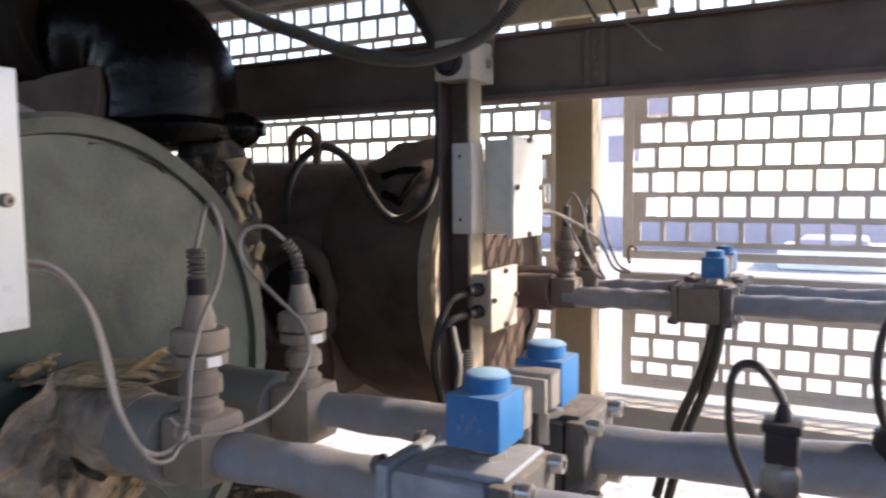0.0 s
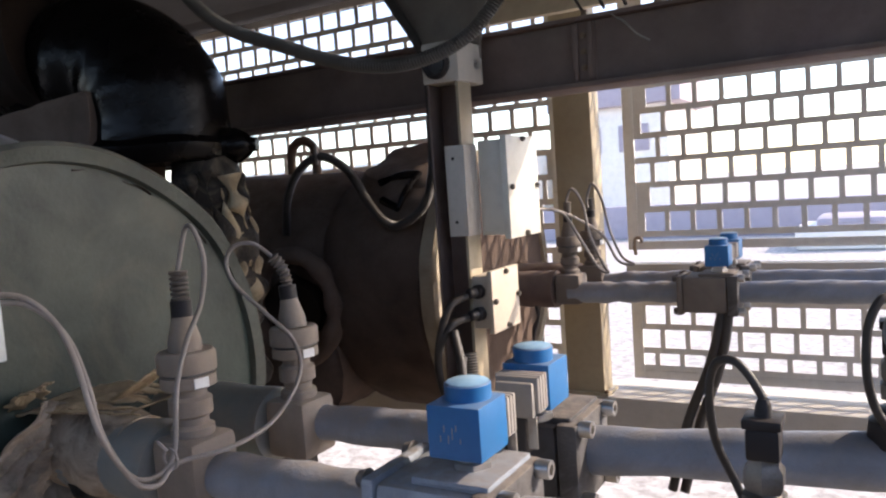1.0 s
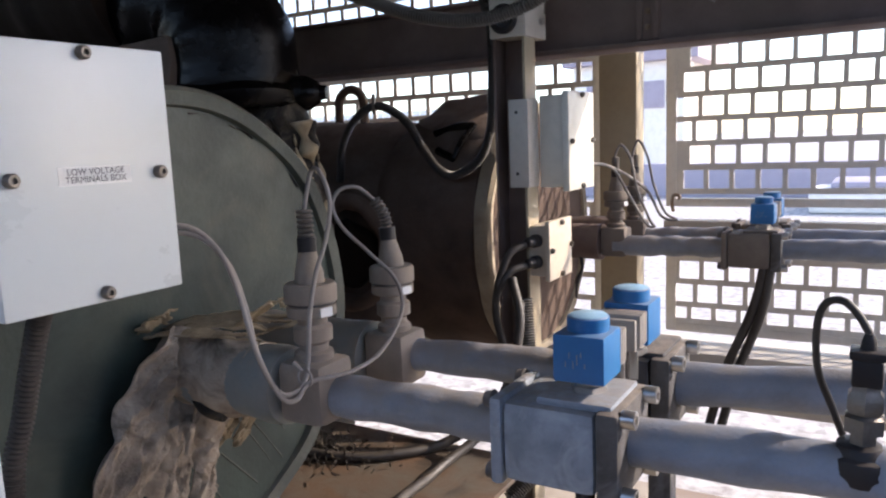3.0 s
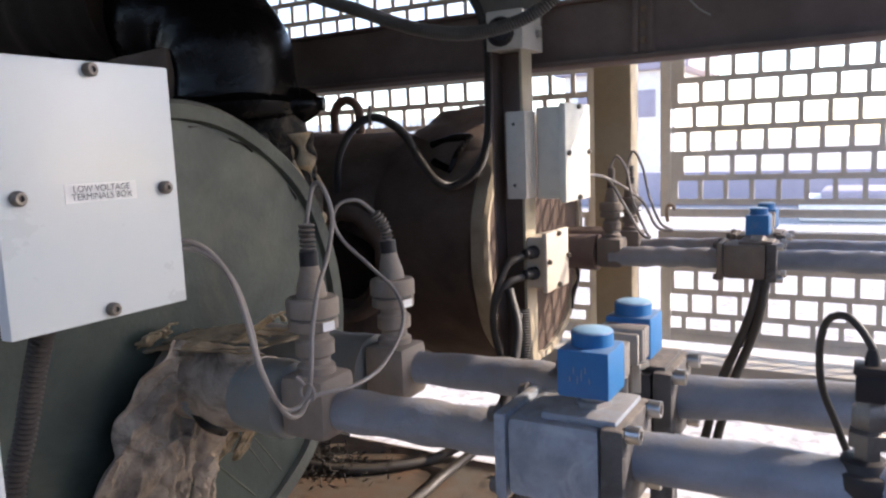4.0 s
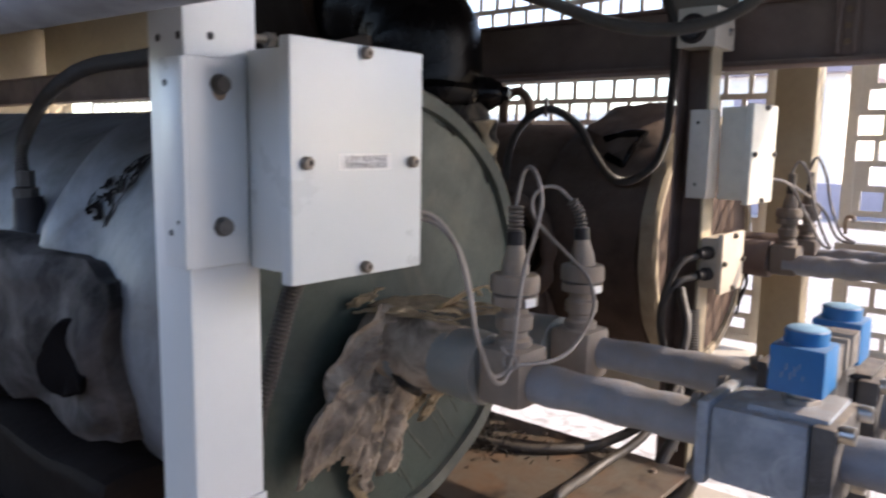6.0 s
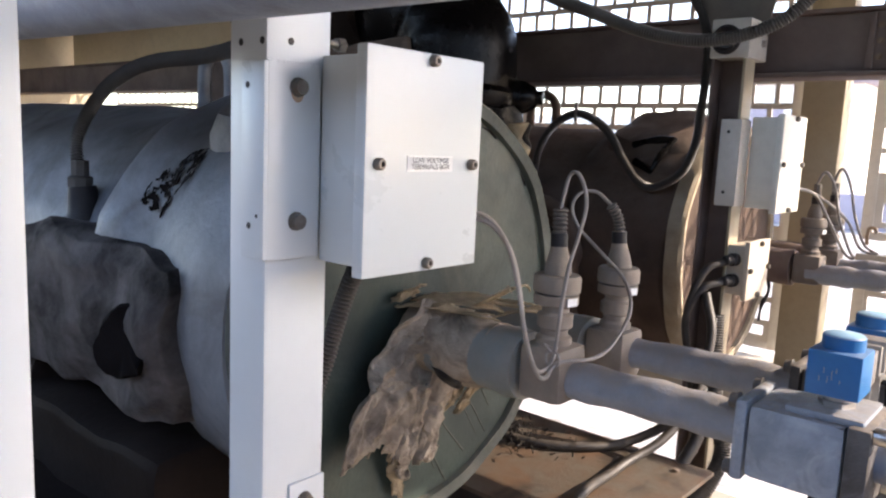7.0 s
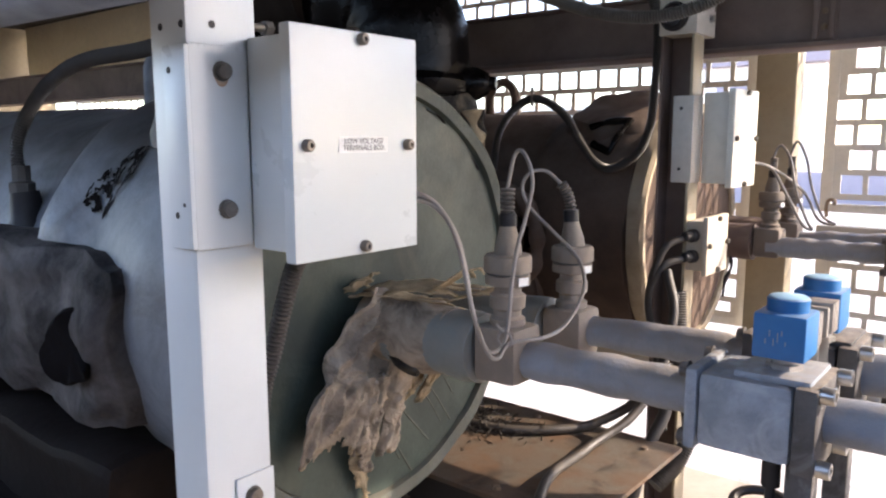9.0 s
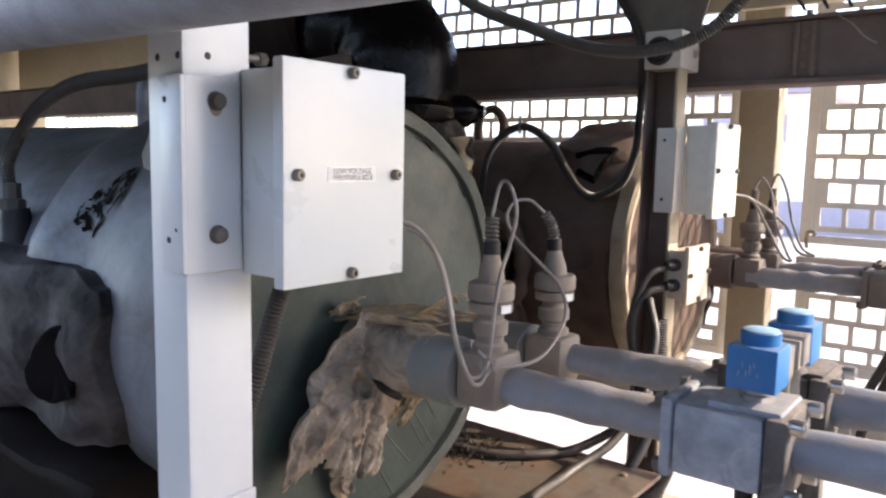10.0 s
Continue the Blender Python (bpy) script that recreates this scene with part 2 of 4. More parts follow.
def tube(points, r, seg=10, n=12, rib=0.0, pitch=0.006, bm=None, lumps=0.0):
    """A cable, hose or bent pipe along a smooth line; rib gives it the rings of a corrugated conduit."""
    bm = bm or bmesh.new()
    line = curve(points, n)
    if rib:
        fine, left = [line[0]], pitch / 3
        for a, b in zip(line, line[1:]):
            d, at = (b - a).length, 0.0
            while d - at >= left:
                at += left
                fine.append(a.lerp(b, at / d))
                left = pitch / 3
            left -= d - at
        line = fine
    side, rings = Vector((0.31, 0.17, 0.93)), []
    for i, p in enumerate(line):
        d = (line[min(i + 1, len(line) - 1)] - line[max(i - 1, 0)]).normalized()
        side = (side - d * side.dot(d)).normalized()
        up = d.cross(side)
        rr = r + (rib * (0.5 if i % 3 == 0 else -0.5) if rib else 0)
        if lumps:
            rr += lumps * noise.noise(p * 22)
        rings.append([bm.verts.new(p + rr * (math.cos(2 * math.pi * k / seg) * side + math.sin(2 * math.pi * k / seg) * up)) for k in range(seg)])
    for a, b in zip(rings, rings[1:]):
        for k in range(seg):
            bm.faces.new((a[k], a[(k + 1) % seg], b[(k + 1) % seg], b[k]))
    bm.faces.new(rings[0])
    bm.faces.new(rings[-1])
    return bm


def hexbolt(name, at, axis, r, h, mat, parent, socket=False):
    a = Vector(axis).normalized()
    if socket:
        bm = lathe([(0, 0), (r, 0), (r, h * 0.92), (r * 0.94, h), (r * 0.55, h), (r * 0.55, h * 0.5), (0, h * 0.5)], at, a, 18)
    else:
        bm = lathe([(0, 0), (r * 1.25, 0), (r * 1.25, h * 0.18), (r, h * 0.18), (r, h * 0.9), (r * 0.9, h), (0, h)], at, a, 12)
    return part(name, bm, mat, parent)


# ---- structure ----
PITCH = 1.305  # from one compressor to the next

def ground_sheet():
    bm = bmesh.new()
    bmesh.ops.create_grid(bm, x_segments=2, y_segments=2, size=300)
    tagged(part("ground", bm, GRAVEL), "pale sunlit gravel ground round the machine", "ground", kind="structure")
    bm = box(-6.3, 1.7, -3.2, 2.7, -0.1, 0.02, 0.004)
    tagged(part("pavement", bm, PANTAN), "tan concrete slab under the machine", "slab", kind="structure")


ground_sheet()


def guard_panel(name, x0, x1, z0, z1, y, pitch, row, first, label):
    """A sheet-steel guard with rows of square openings, each row shifted by a quarter."""
    t = thing(name, (x0, y, z0), label, "guard panel", "guard panels")
    edge = 0.035
    for a in ((x0, x0 + edge, z0, z1), (x1 - edge, x1, z0, z1), (x0 + edge, x1 - edge, z0, z0 + edge * 0.8), (x0 + edge, x1 - edge, z1 - edge * 0.8, z1)):
        part("edge_strip", box(a[0], a[1], y - 0.006, y + 0.006, a[2], a[3], 0.0015), MESHPAINT, t)
    bm = bmesh.new()
    bar, web = row * 0.24, pitch * 0.2
    ix0, ix1, iz0, iz1 = x0 + edge, x1 - edge, z0 + edge * 0.8, z1 - edge * 0.8
    k = 0
    z = iz1
    while z - 0.02 > iz0:
        zb = max(z - row, iz0)
        box(ix0, ix1, y - 0.002, y + 0.002, zb, min(zb + bar, z), 0, bm)
        x = ix0 + ((first - k * 0.25) % 1.0) * pitch
        if x - ix0 < 0.55 * pitch:
            box(ix0, x + web / 2, y - 0.0025, y + 0.0025, min(zb + bar, z), z, 0, bm)
            x += pitch
        while x < ix1:
            box(x - web / 2, min(x + web / 2, ix1), y - 0.0025, y + 0.0025, min(zb + bar, z), z, 0, bm)
            x += pitch
        z -= row
        k += 1
    tagged(part("mesh", bm, MESHPAINT, t), kind="stuff")


GY = 2.57
guard_panel("guard_panel", -0.70, 1.35, 1.115, 2.0, GY, 0.0815, 0.0815, 0.45, "tan sheet-steel guard panel with square holes beside the column")
guard_panel("guard_panel", -0.70, 1.35, 0.675, 1.035, GY, 0.0815, 0.0815, 0.3, "tan sheet-steel lower guard panel with square holes above the sill")
guard_panel("guard_panel", -6.0, -0.925, 0.675, 1.745, GY, 0.0885, 0.087, 0.2, "tan sheet-steel guard panel with square holes behind the compressors")
guard_panel("guard_panel", -6.0, -0.925, 1.76, 2.14, GY, 0.0885, 0.087, 0.6, "upper tan sheet-steel guard panel with square holes")

# sill, mid rail and column of the end frame
tagged(part("sill", box(-6.0, 1.4, 2.40, 2.62, 0.47, 0.65, 0.006), SILL), "pale dusty steel sill beam under the guard panels", "sill beam", kind="structure")
for k, lx in enumerate((-5.5, -3.6, -2.2, 1.3)):
    tagged(part("sill_leg", box(lx - 0.05, lx + 0.05, 2.45, 2.57, 0.0, 0.4695, 0.004), SILL), "pale steel leg under the sill beam", "leg", kind="structure")
tagged(part("mid_rail", box(-0.69, 1.4, 2.49, 2.55, 1.04, 1.075, 0.004), SILL), "pale dusty steel rail between two guard panels", "rail", kind="structure")
col = thing("column", (-0.82, 2.46, 0.65), "tan painted steel column bolted to the sill", "column", kind="structure")
part("shaft", box(-0.885, -0.757, 2.41, 2.50, 0.65, 2.15, 0.006), TAN, col)
part("foot_plate", box(-0.90, -0.742, 2.402, 2.51, 0.65, 0.66, 0.002), TAN, col)
for bx in (-0.893, -0.75):
    hexbolt("bolt", (bx, 2.41, 0.66), (0, 0, 1), 0.007, 0.008, RUST, col)
hook = thing("rusty_hook", (-0.674, 2.545, 1.13), "small rusty bolt and hook on the guard panel", "hook")
part("hook", tube([(-0.674, 2.56, 1.10), (-0.674, 2.545, 1.13), (-0.668, 2.54, 1.155), (-0.65, 2.54, 1.155), (-0.648, 2.54, 1.14)], 0.006, 8), RUST, hook)

# the cross beam
beam = thing("cross_beam", (-0.7, 1.75, 1.57), "dark dusty painted steel cross beam under the deck", "beam", kind="structure")
part("web", box(-6.0, 1.5, 1.705, 1.78, 1.578, 1.712, 0.004), BEAM, beam)
part("lower_flange", box(-6.0, 1.5, 1.685, 1.80, 1.567, 1.5785, 0.003), BEAM, beam)
part("upper_flange", box(-6.0, 1.5, 1.685, 1.80, 1.7115, 1.722, 0.003), BEAM, beam)
splice = part("splice_plate", box(-0.552, -0.498, 1.697, 1.706, 1.580, 1.7105, 0.003), BEAM, beam)
for rx in (-0.542, -0.508):
    part("rib", box(rx - 0.006, rx + 0.006, 1.689, 1.6975, 1.583, 1.708, 0.002), BEAM, splice)
for bz in (1.61, 1.645, 1.68):
    hexbolt("bolt", (-0.525, 1.697, bz), (0, -1, 0), 0.006, 0.006, RUST, splice)
for bx in (-0.52, -0.36, -0.13, 0.02):
    hexbolt("bolt", (bx, 1.70, 1.722), (0, 0, 1), 0.008, 0.012, RUST, beam)


# ---- compressors ----
DRUM_B = [(0.356, -0.02), (0.376, -0.035), (0.380, -0.10), (0.377, -0.19), (0.372, -0.27), (0.362, -0.33), (0.347, -0.37), (0.31, -0.40)]
DRUM = [(0.356, -0.02), (0.376, -0.035), (0.381, -0.10), (0.375, -0.18), (0.358, -0.27), (0.353, -0.32), (0.364, -0.38), (0.376, -0.425), (0.374, -0.45), (0.358, -0.472), (0.31, -0.48)]


def DRUM_R(h):
    """The drum's radius at a depth behind its end cover."""
    for (r0, h0), (r1, h1) in zip(DRUM, DRUM[1:]):
        if h1 <= h <= h0:
            return r0 + (r1 - r0) * (h - h0) / (h1 - h0)
    return 0.31


def compressor(y, zc, x, front, side, rim, name_label, girth, drum):
    """A large lagged machine lying along x, its round end cover towards the pipes."""
    t = thing("compressor", (x - 0.4, y, 0.02), name_label, "compressor", "compressors")
    R = 0.376
    part("end_cover", lathe([(0, 0.004), (R - 0.03, 0.004), (R - 0.03, -0.02)], (x, y, zc), (1, 0, 0), 96), front, t, "flat round end cover with scratched lagging")
    part("cover_rim", lathe([(R - 0.03, 0.0), (R - 0.028, 0.014), (R - 0.008, 0.018), (R, 0.008), (R, -0.03), (R - 0.03, -0.03)], (x, y, zc), (1, 0, 0), 96, wobble=0.004), rim, t)
    part("drum", lathe(drum, (x, y, zc), (1, 0, 0), 72, wobble=0.012, seed=y), side, t)
    body = lathe([(0.30, -0.27), (0.315, -0.32), (girth - 0.012, -0.45), (girth, -0.9), (girth, -1.5), (0.32, -1.62), (0, -1.66)], (x, y, zc), (1, 0, 0), 64, wobble=0.014, seed=y + 4)
    part("casing", body, side, t)
    hump = lathe([(0.17, -0.03), (0.165, 0.04), (0.14, 0.07), (0.08, 0.085), (0, 0.088)], (x - 0.17, y - 0.11, zc + 0.295), (0.0, -0.4, 1), 40, wobble=0.02, seed=2 + y)
    part("cover_hump", hump, side, t)
    ring = [(x - 0.785, y + 0.05, zc + 0.31), (x - 0.785, y + 0.05, zc + 0.40)] + [(x - 0.73 - 0.056 * math.cos(a), y + 0.05, zc + 0.41 + 0.06 * math.sin(a)) for a in (0.4, 0.8, 1.2, 1.57, 1.95, 2.35, 2.75)] + [(x - 0.675, y + 0.05, zc + 0.40), (x - 0.675, y + 0.05, zc + 0.31)]
    part("lifting_eye", tube(ring, 0.016, 10, 4), side, t)
    part("saddle", box(x - 1.5, x - 0.95, y - 0.25, y + 0.25, 0.02, zc - 0.30, 0.01), DECK, t)
    return t


YA, ZA, XA = 0.700, 1.092, -0.965
comp_a = compressor(YA, ZA, XA, GREEN, GREYLAG, GREENRIM, "grey cast compressor with a green lagged end cover and torn lining", 0.342, DRUM)
comp_b = compressor(YA + PITCH + 0.03, ZA, XA + 0.02, BROWNLAG, BROWNLAG, PALERIM, "brown dusty lagged compressor with a pale cover rim", 0.36, DRUM_B)
# flange bosses on the near side of the first casing
def lumpy_block(x0, x1, y0, y1, z0, z1, bevel, amount, seed):
    """A rounded casting with an uneven, worn surface."""
    bm = box(x0, x1, y0, y1, z0, z1, bevel)
    bmesh.ops.subdivide_edges(bm, edges=bm.edges, cuts=9, use_grid_fill=True)
    for v in bm.verts:
        v.co += amount * (noise.noise_vector(v.co * 8 + Vector((seed, 0, 0))) + 0.22 * noise.noise_vector(v.co * 21 + Vector((0, seed, 0))))
    return bm


# The boss's shade is part of its dark colour.
part("side_boss", lumpy_block(-1.70, -1.125, 0.303, 0.66, 0.905, 1.205, 0.05, 0.036, 3), BOSS, comp_a, smooth=75)
# Solid near-black disc, stands for the shade inside the open port.
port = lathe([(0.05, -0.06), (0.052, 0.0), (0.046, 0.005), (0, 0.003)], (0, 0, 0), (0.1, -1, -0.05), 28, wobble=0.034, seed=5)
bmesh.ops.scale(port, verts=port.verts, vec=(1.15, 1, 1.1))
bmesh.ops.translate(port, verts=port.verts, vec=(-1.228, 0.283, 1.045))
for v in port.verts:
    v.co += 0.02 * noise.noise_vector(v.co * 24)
part("boss_port", port, VOID, comp_a, "near-black disc holding the shade inside an open port")
# Pocket and base step: the shade below the casing is in their colour.
part("side_pocket", lumpy_block(-2.1, -1.66, 0.315, 0.62, 0.80, 1.16, 0.03, 0.03, 8), DARKPIPE, comp_a, "brown pocket coloured near-black for the shade there")
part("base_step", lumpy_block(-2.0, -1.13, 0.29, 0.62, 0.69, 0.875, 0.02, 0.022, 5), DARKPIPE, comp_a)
# The skid's near-black colour carries the shade under the compressor.
skid = thing("skid", (-2.0, 0.5, 0.02), "steel skid under the green compressor, coloured near-black for the shade there", "skid")
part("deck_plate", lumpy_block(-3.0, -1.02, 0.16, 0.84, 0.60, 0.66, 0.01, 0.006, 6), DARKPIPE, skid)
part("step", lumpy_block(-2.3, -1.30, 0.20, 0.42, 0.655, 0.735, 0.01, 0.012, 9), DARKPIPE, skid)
for sy in (0.2, 0.72):
    part("runner", box(-2.98, -1.04, sy, sy + 0.1, 0.02, 0.60, 0.006), DECK, skid)

def peeled_patch():
    """An irregular patch on the drum's shoulder where black primer shows through the paint."""
    bm = bmesh.new()
    cells = {}
    def at(i, k):
        if (i, k) not in cells:
            h, a = -0.19 - 0.0032 * i, radians(18 + 0.6 * k)
            r = DRUM_R(h) + 0.0035
            p = Vector((XA + h, YA - r * math.cos(a), ZA + r * math.sin(a)))
            cells[i, k] = bm.verts.new(p + 0.012 * noise.noise_vector(p * 9 + Vector((YA, 0, 0))))
        return cells[i, k]
    for i in range(58):
        for k in range(52):
            di, dk = i - 34, k - 27
            s, w = (0.66 * dk - 0.75 * di) / 22, (0.66 * di + 0.75 * dk) / 13
            edge = s * s + w * w + 0.55 * noise.noise(Vector((i * 0.16, k * 0.16, 2)))
            bare = noise.noise(Vector((i * 0.17, k * 0.2, 7))) + 0.5 * noise.noise(Vector((i * 0.5, k * 0.5, 9)))
            if edge < 1 and (bare > 0.03 or (edge > 0.72 and bare > -0.2)):
                bm.faces.new((at(i, k), at(i + 1, k), at(i + 1, k + 1), at(i, k + 1)))
    part("peeled_paint", bm, VOID, comp_a, "black patch of peeled paint")


peeled_patch()
rng = random.Random(4)
for a0, a1 in ((84, 80), (70, 61), (44, 38)):
    pts = [(XA + 0.006, YA + (0.338 + 0.004 * rng.random()) * math.cos(radians(a0 + (a1 - a0) * k / 4)), ZA + (0.338 + 0.004 * rng.random()) * math.sin(radians(a0 + (a1 - a0) * k / 4))) for k in range(5)]
    part("seam_gap", tube(pts, 0.0012, 6, 4, lumps=0.003), DARKPIPE, comp_a)
for cy, cz, dy, dz in ((0.80, 0.90, 0.05, -0.075), (0.83, 0.89, 0.05, -0.07), (0.76, 0.86, 0.055, -0.06), (0.90, 0.95, 0.035, -0.05), (0.74, 0.80, 0.03, -0.05), (0.71, 0.83, 0.025, -0.04), (0.85, 0.93, 0.04, -0.06)):
    pts = [(XA + 0.004, cy + dy * t + 0.003 * rng.random(), cz + dz * t) for t in (-1, -0.4, 0.3, 1)]
    part("crease", tube(pts, 0.0016, 5, 5, lumps=0.0012), GREENRIM, comp_a)

DY = PITCH + 0.03
part("side_boss", lumpy_block(-1.70, -1.27, 0.335 + DY, 0.66 + DY, 0.75, 1.19, 0.05, 0.03, 13), BROWNLAG, comp_b)
# Dark disc again in place of the shaded port opening.
part("boss_port", lathe([(0.105, -0.03), (0.10, 0.006), (0.05, 0.008), (0, 0.008)], (-1.38, 0.312 + DY, 1.06), (0.1, -1, -0.05), 40, wobble=0.03, seed=9), DARKPIPE, comp_b, "near-black disc holding the shade inside an open port")
part("port_ring", tube([(-1.38 + 0.135 * math.cos(k * 0.4), 0.315 + DY, 1.06 + 0.15 * math.sin(k * 0.4)) for k in range(17)], 0.022, 12, 4, lumps=0.012), BROWNLAG, comp_b)
slot = [Vector((-1.142, 1.762, 1.392)), Vector((-1.032, 1.793, 1.412)), Vector((-1.062, 1.722, 1.322)), Vector((-1.12, 1.735, 1.345))]
part("cover_groove", tube([slot[0], slot[0].lerp(slot[1], 0.5) + Vector((0, -0.008, 0.006)), slot[1]], 0.009, 8, 6, lumps=0.004), BLACK, comp_b)
part("cover_groove", tube([slot[1], slot[1].lerp(slot[2], 0.5) + Vector((0, -0.014, 0)), slot[2]], 0.009, 8, 6, lumps=0.004), BLACK, comp_b)
part("cover_groove", tube([slot[2], slot[3]], 0.012, 8, 6, lumps=0.004), BLACK, comp_b)

# ---- overhead suction pipe ----
sp = thing("suction_pipe", (-1.33, 1.27, 1.2), "thick black wrapped suction pipe with an elbow above the compressors", "pipe")
part("elbow", tube([(-1.405, 1.27, 1.49), (-1.405, 1.27, 1.57), (-1.42, 1.268, 1.635), (-1.475, 1.26, 1.69), (-1.56, 1.24, 1.712), (-1.70, 1.22, 1.715), (-1.80, 1.21, 1.72)], 0.157, 44, 8, lumps=0.006), BLACK, sp, "glossy black wrapped elbow")
part("flange", lathe([(0.13, 0), (0.165, 0.0), (0.175, 0.012), (0.175, 0.04), (0.158, 0.058), (0.15, 0.07)], (-1.405, 1.27, 1.462), (0, 0, 1), 40, wobble=0.006), BLACK, sp)
part("nose", lathe([(0.045, 0), (0.04, 0.03), (0.026, 0.055), (0.018, 0.06), (0.016, 0.075), (0, 0.077)], (-1.255, 1.32, 1.495), (0.9, 0.42, 0.02), 20), BLACK, sp)
part("run", tube([(-1.60, 1.21, 1.77), (-1.75, 1.20, 1.775), (-1.95, 1.20, 1.79), (-2.12, 1.20, 1.86), (-2.2, 1.20, 1.98), (-2.2, 1.20, 2.14)], 0.185, 40, 8, lumps=0.012), DARKPIPE, sp, "dark brown lagged pipe run")
part("neck", tube([(-1.285, 1.30, 0.95), (-1.275, 1.30, 1.25), (-1.30, 1.29, 1.47)], 0.082, 32, 22, lumps=0.034), NECK, sp, "neck wrapped in stained cloth")

cradle = thing("pipe_cradle", (-1.9, 1.2, 0.7), "dirty brown cradle under the overhead suction pipe", "cradle")
part("block", lumpy_block(-2.3, -1.42, 1.10, 1.30, 1.30, 1.625, 0.02, 0.012, 21), BROWNLAG, cradle)
part("leg", box(-2.1, -1.75, 1.13, 1.27, 0.02, 1.31, 0.006), DECK, cradle)

for k, (a, z0, z1) in enumerate(((-0.75, 1.20, 1.44), (-0.35, 1.16, 1.40), (-1.15, 1.24, 1.43), (0.05, 1.14, 1.30), (0.15, 1.22, 1.43), (0.42, 1.20, 1.42), (0.3, 1.1, 1.25), (-0.1, 1.25, 1.43))):
    line = [(-1.285 + 0.083 * math.cos(a + 0.2 * math.sin(5 * u)), 1.30 + 0.083 * math.sin(a + 0.2 * math.sin(5 * u)), z0 + (z1 - z0) * u) for u in (0, 0.25, 0.5, 0.75, 1)]
    part("torn_wrap", tube(line, 0.011, 9, 14, lumps=0.026), STRAW if k % 2 else NECK, sp, "ragged tan shred of wrapping")


# ---- posts with boxes ----
def box_screw(at, parent):
    part("screw", lathe([(0, 0), (0.0065, 0), (0.0065, 0.006), (0.005, 0.008), (0.0028, 0.008), (0.0028, 0.004), (0, 0.004)], at, (1, 0, 0), 14), SCREW, parent)


post = thing("post", (-0.79, 0.255, 0.02), "white painted hollow steel post with drilled holes", "post")
part("shaft", box(-0.823, -0.757, 0.216, 0.300, 0.02, 2.148, 0.006), WHITE, post)
part("foot_bracket", box(-0.7565, -0.753, 0.250, 0.2995, 0.02, 0.990, 0.001), WHITE, post)
hexbolt("bolt", (-0.753, 0.270, 0.966), (1, 0, 0), 0.0085, 0.008, SCREW, post)
for hx, hz in ((-0.801, 1.471), (-0.764, 1.471)):
    part("drilled_hole", lathe([(0.004, 0), (0.0035, 0.0006), (0, 0.0006)], (hx, 0.2158, hz), (0, -1, 0), 12), PLUGBLACK, post)
part("drilled_hole", lathe([(0.004, 0), (0.0035, 0.0006), (0, 0.0006)], (-0.7568, 0.246, 1.473), (1, 0, 0), 12), PLUGBLACK, post)
sb = thing("stud_bolt", (-0.80, 0.33, 1.48), "steel bolt sticking out of the white post", "bolt")
part("shank", rod((-0.79, 0.30, 1.482), (-0.79, 0.342, 1.482), 0.0045, 12), SCREW, sb)
part("nut", lathe([(0.0085, 0), (0.0085, 0.010), (0.0045, 0.011)], (-0.79, 0.335, 1.482), (0, 1, 0), 6), SCREW, sb)

lv = thing("terminal_box", (-0.72, 0.36, 1.235), "white enamelled terminal box on an angle bracket", "terminal box", "terminal boxes")
part("bracket", box(-0.7565, -0.750, 0.2135, 0.281, 1.248, 1.452, 0.002), WHITE, lv)
part("bracket_side", box(-0.79, -0.7505, 0.209, 0.2155, 1.249, 1.451, 0.002), WHITE, lv)
part("body", box(-0.752, -0.684, 0.283, 0.452, 1.243, 1.463, 0.003), BOXWHITE, lv)
part("lid", box(-0.684, -0.668, 0.2705, 0.4545, 1.235, 1.471, 0.0025), BOXWHITE, lv)
for sy, sz in ((0.288, 1.353), (0.437, 1.353), (0.366, 1.463), (0.366, 1.244)):
    box_screw((-0.668, sy, sz), lv)
for hx, hz, hr in ((-0.7785, 1.427, 0.0036), (-0.7755, 1.283, 0.0036), (-0.762, 1.294, 0.0022)):
    part("drilled_hole", lathe([(hr, 0), (hr * 0.9, 0.0005), (0, 0.0005)], (hx, 0.2088, hz), (0, -1, 0), 12), PLUGBLACK, lv)
RUSTSTAIN = material("rust_stain", (0.34, 0.20, 0.11), (0.50, 0.42, 0.34), 0.8, scale=120, bump=0.1)
for k, bz in enumerate((1.288, 1.427)):
    stain = lathe([(0.0095, 0), (0.0088, 0.0004), (0, 0.0004)], (0, 0, 0), (1, 0, 0), 20, wobble=0.003, seed=3 + k)
    bmesh.ops.scale(stain, verts=stain.verts, vec=(1, 0.9, 1.25 if k else 1.0))
    bmesh.ops.translate(stain, verts=stain.verts, vec=(-0.7499, 0.250, bz - 0.002 - 0.002 * k))
    part("rust_stain", stain, RUSTSTAIN, lv, "rust run below a bolt")
for bz in (1.288, 1.427):
    hexbolt("bracket_bolt", (-0.750, 0.250, bz), (1, 0, 0), 0.0082, 0.009, SCREW, lv)
label = part("label", box(-0.6682, -0.6675, 0.331, 0.405, 1.345, 1.362, 0), LABEL, lv, "white paper label")


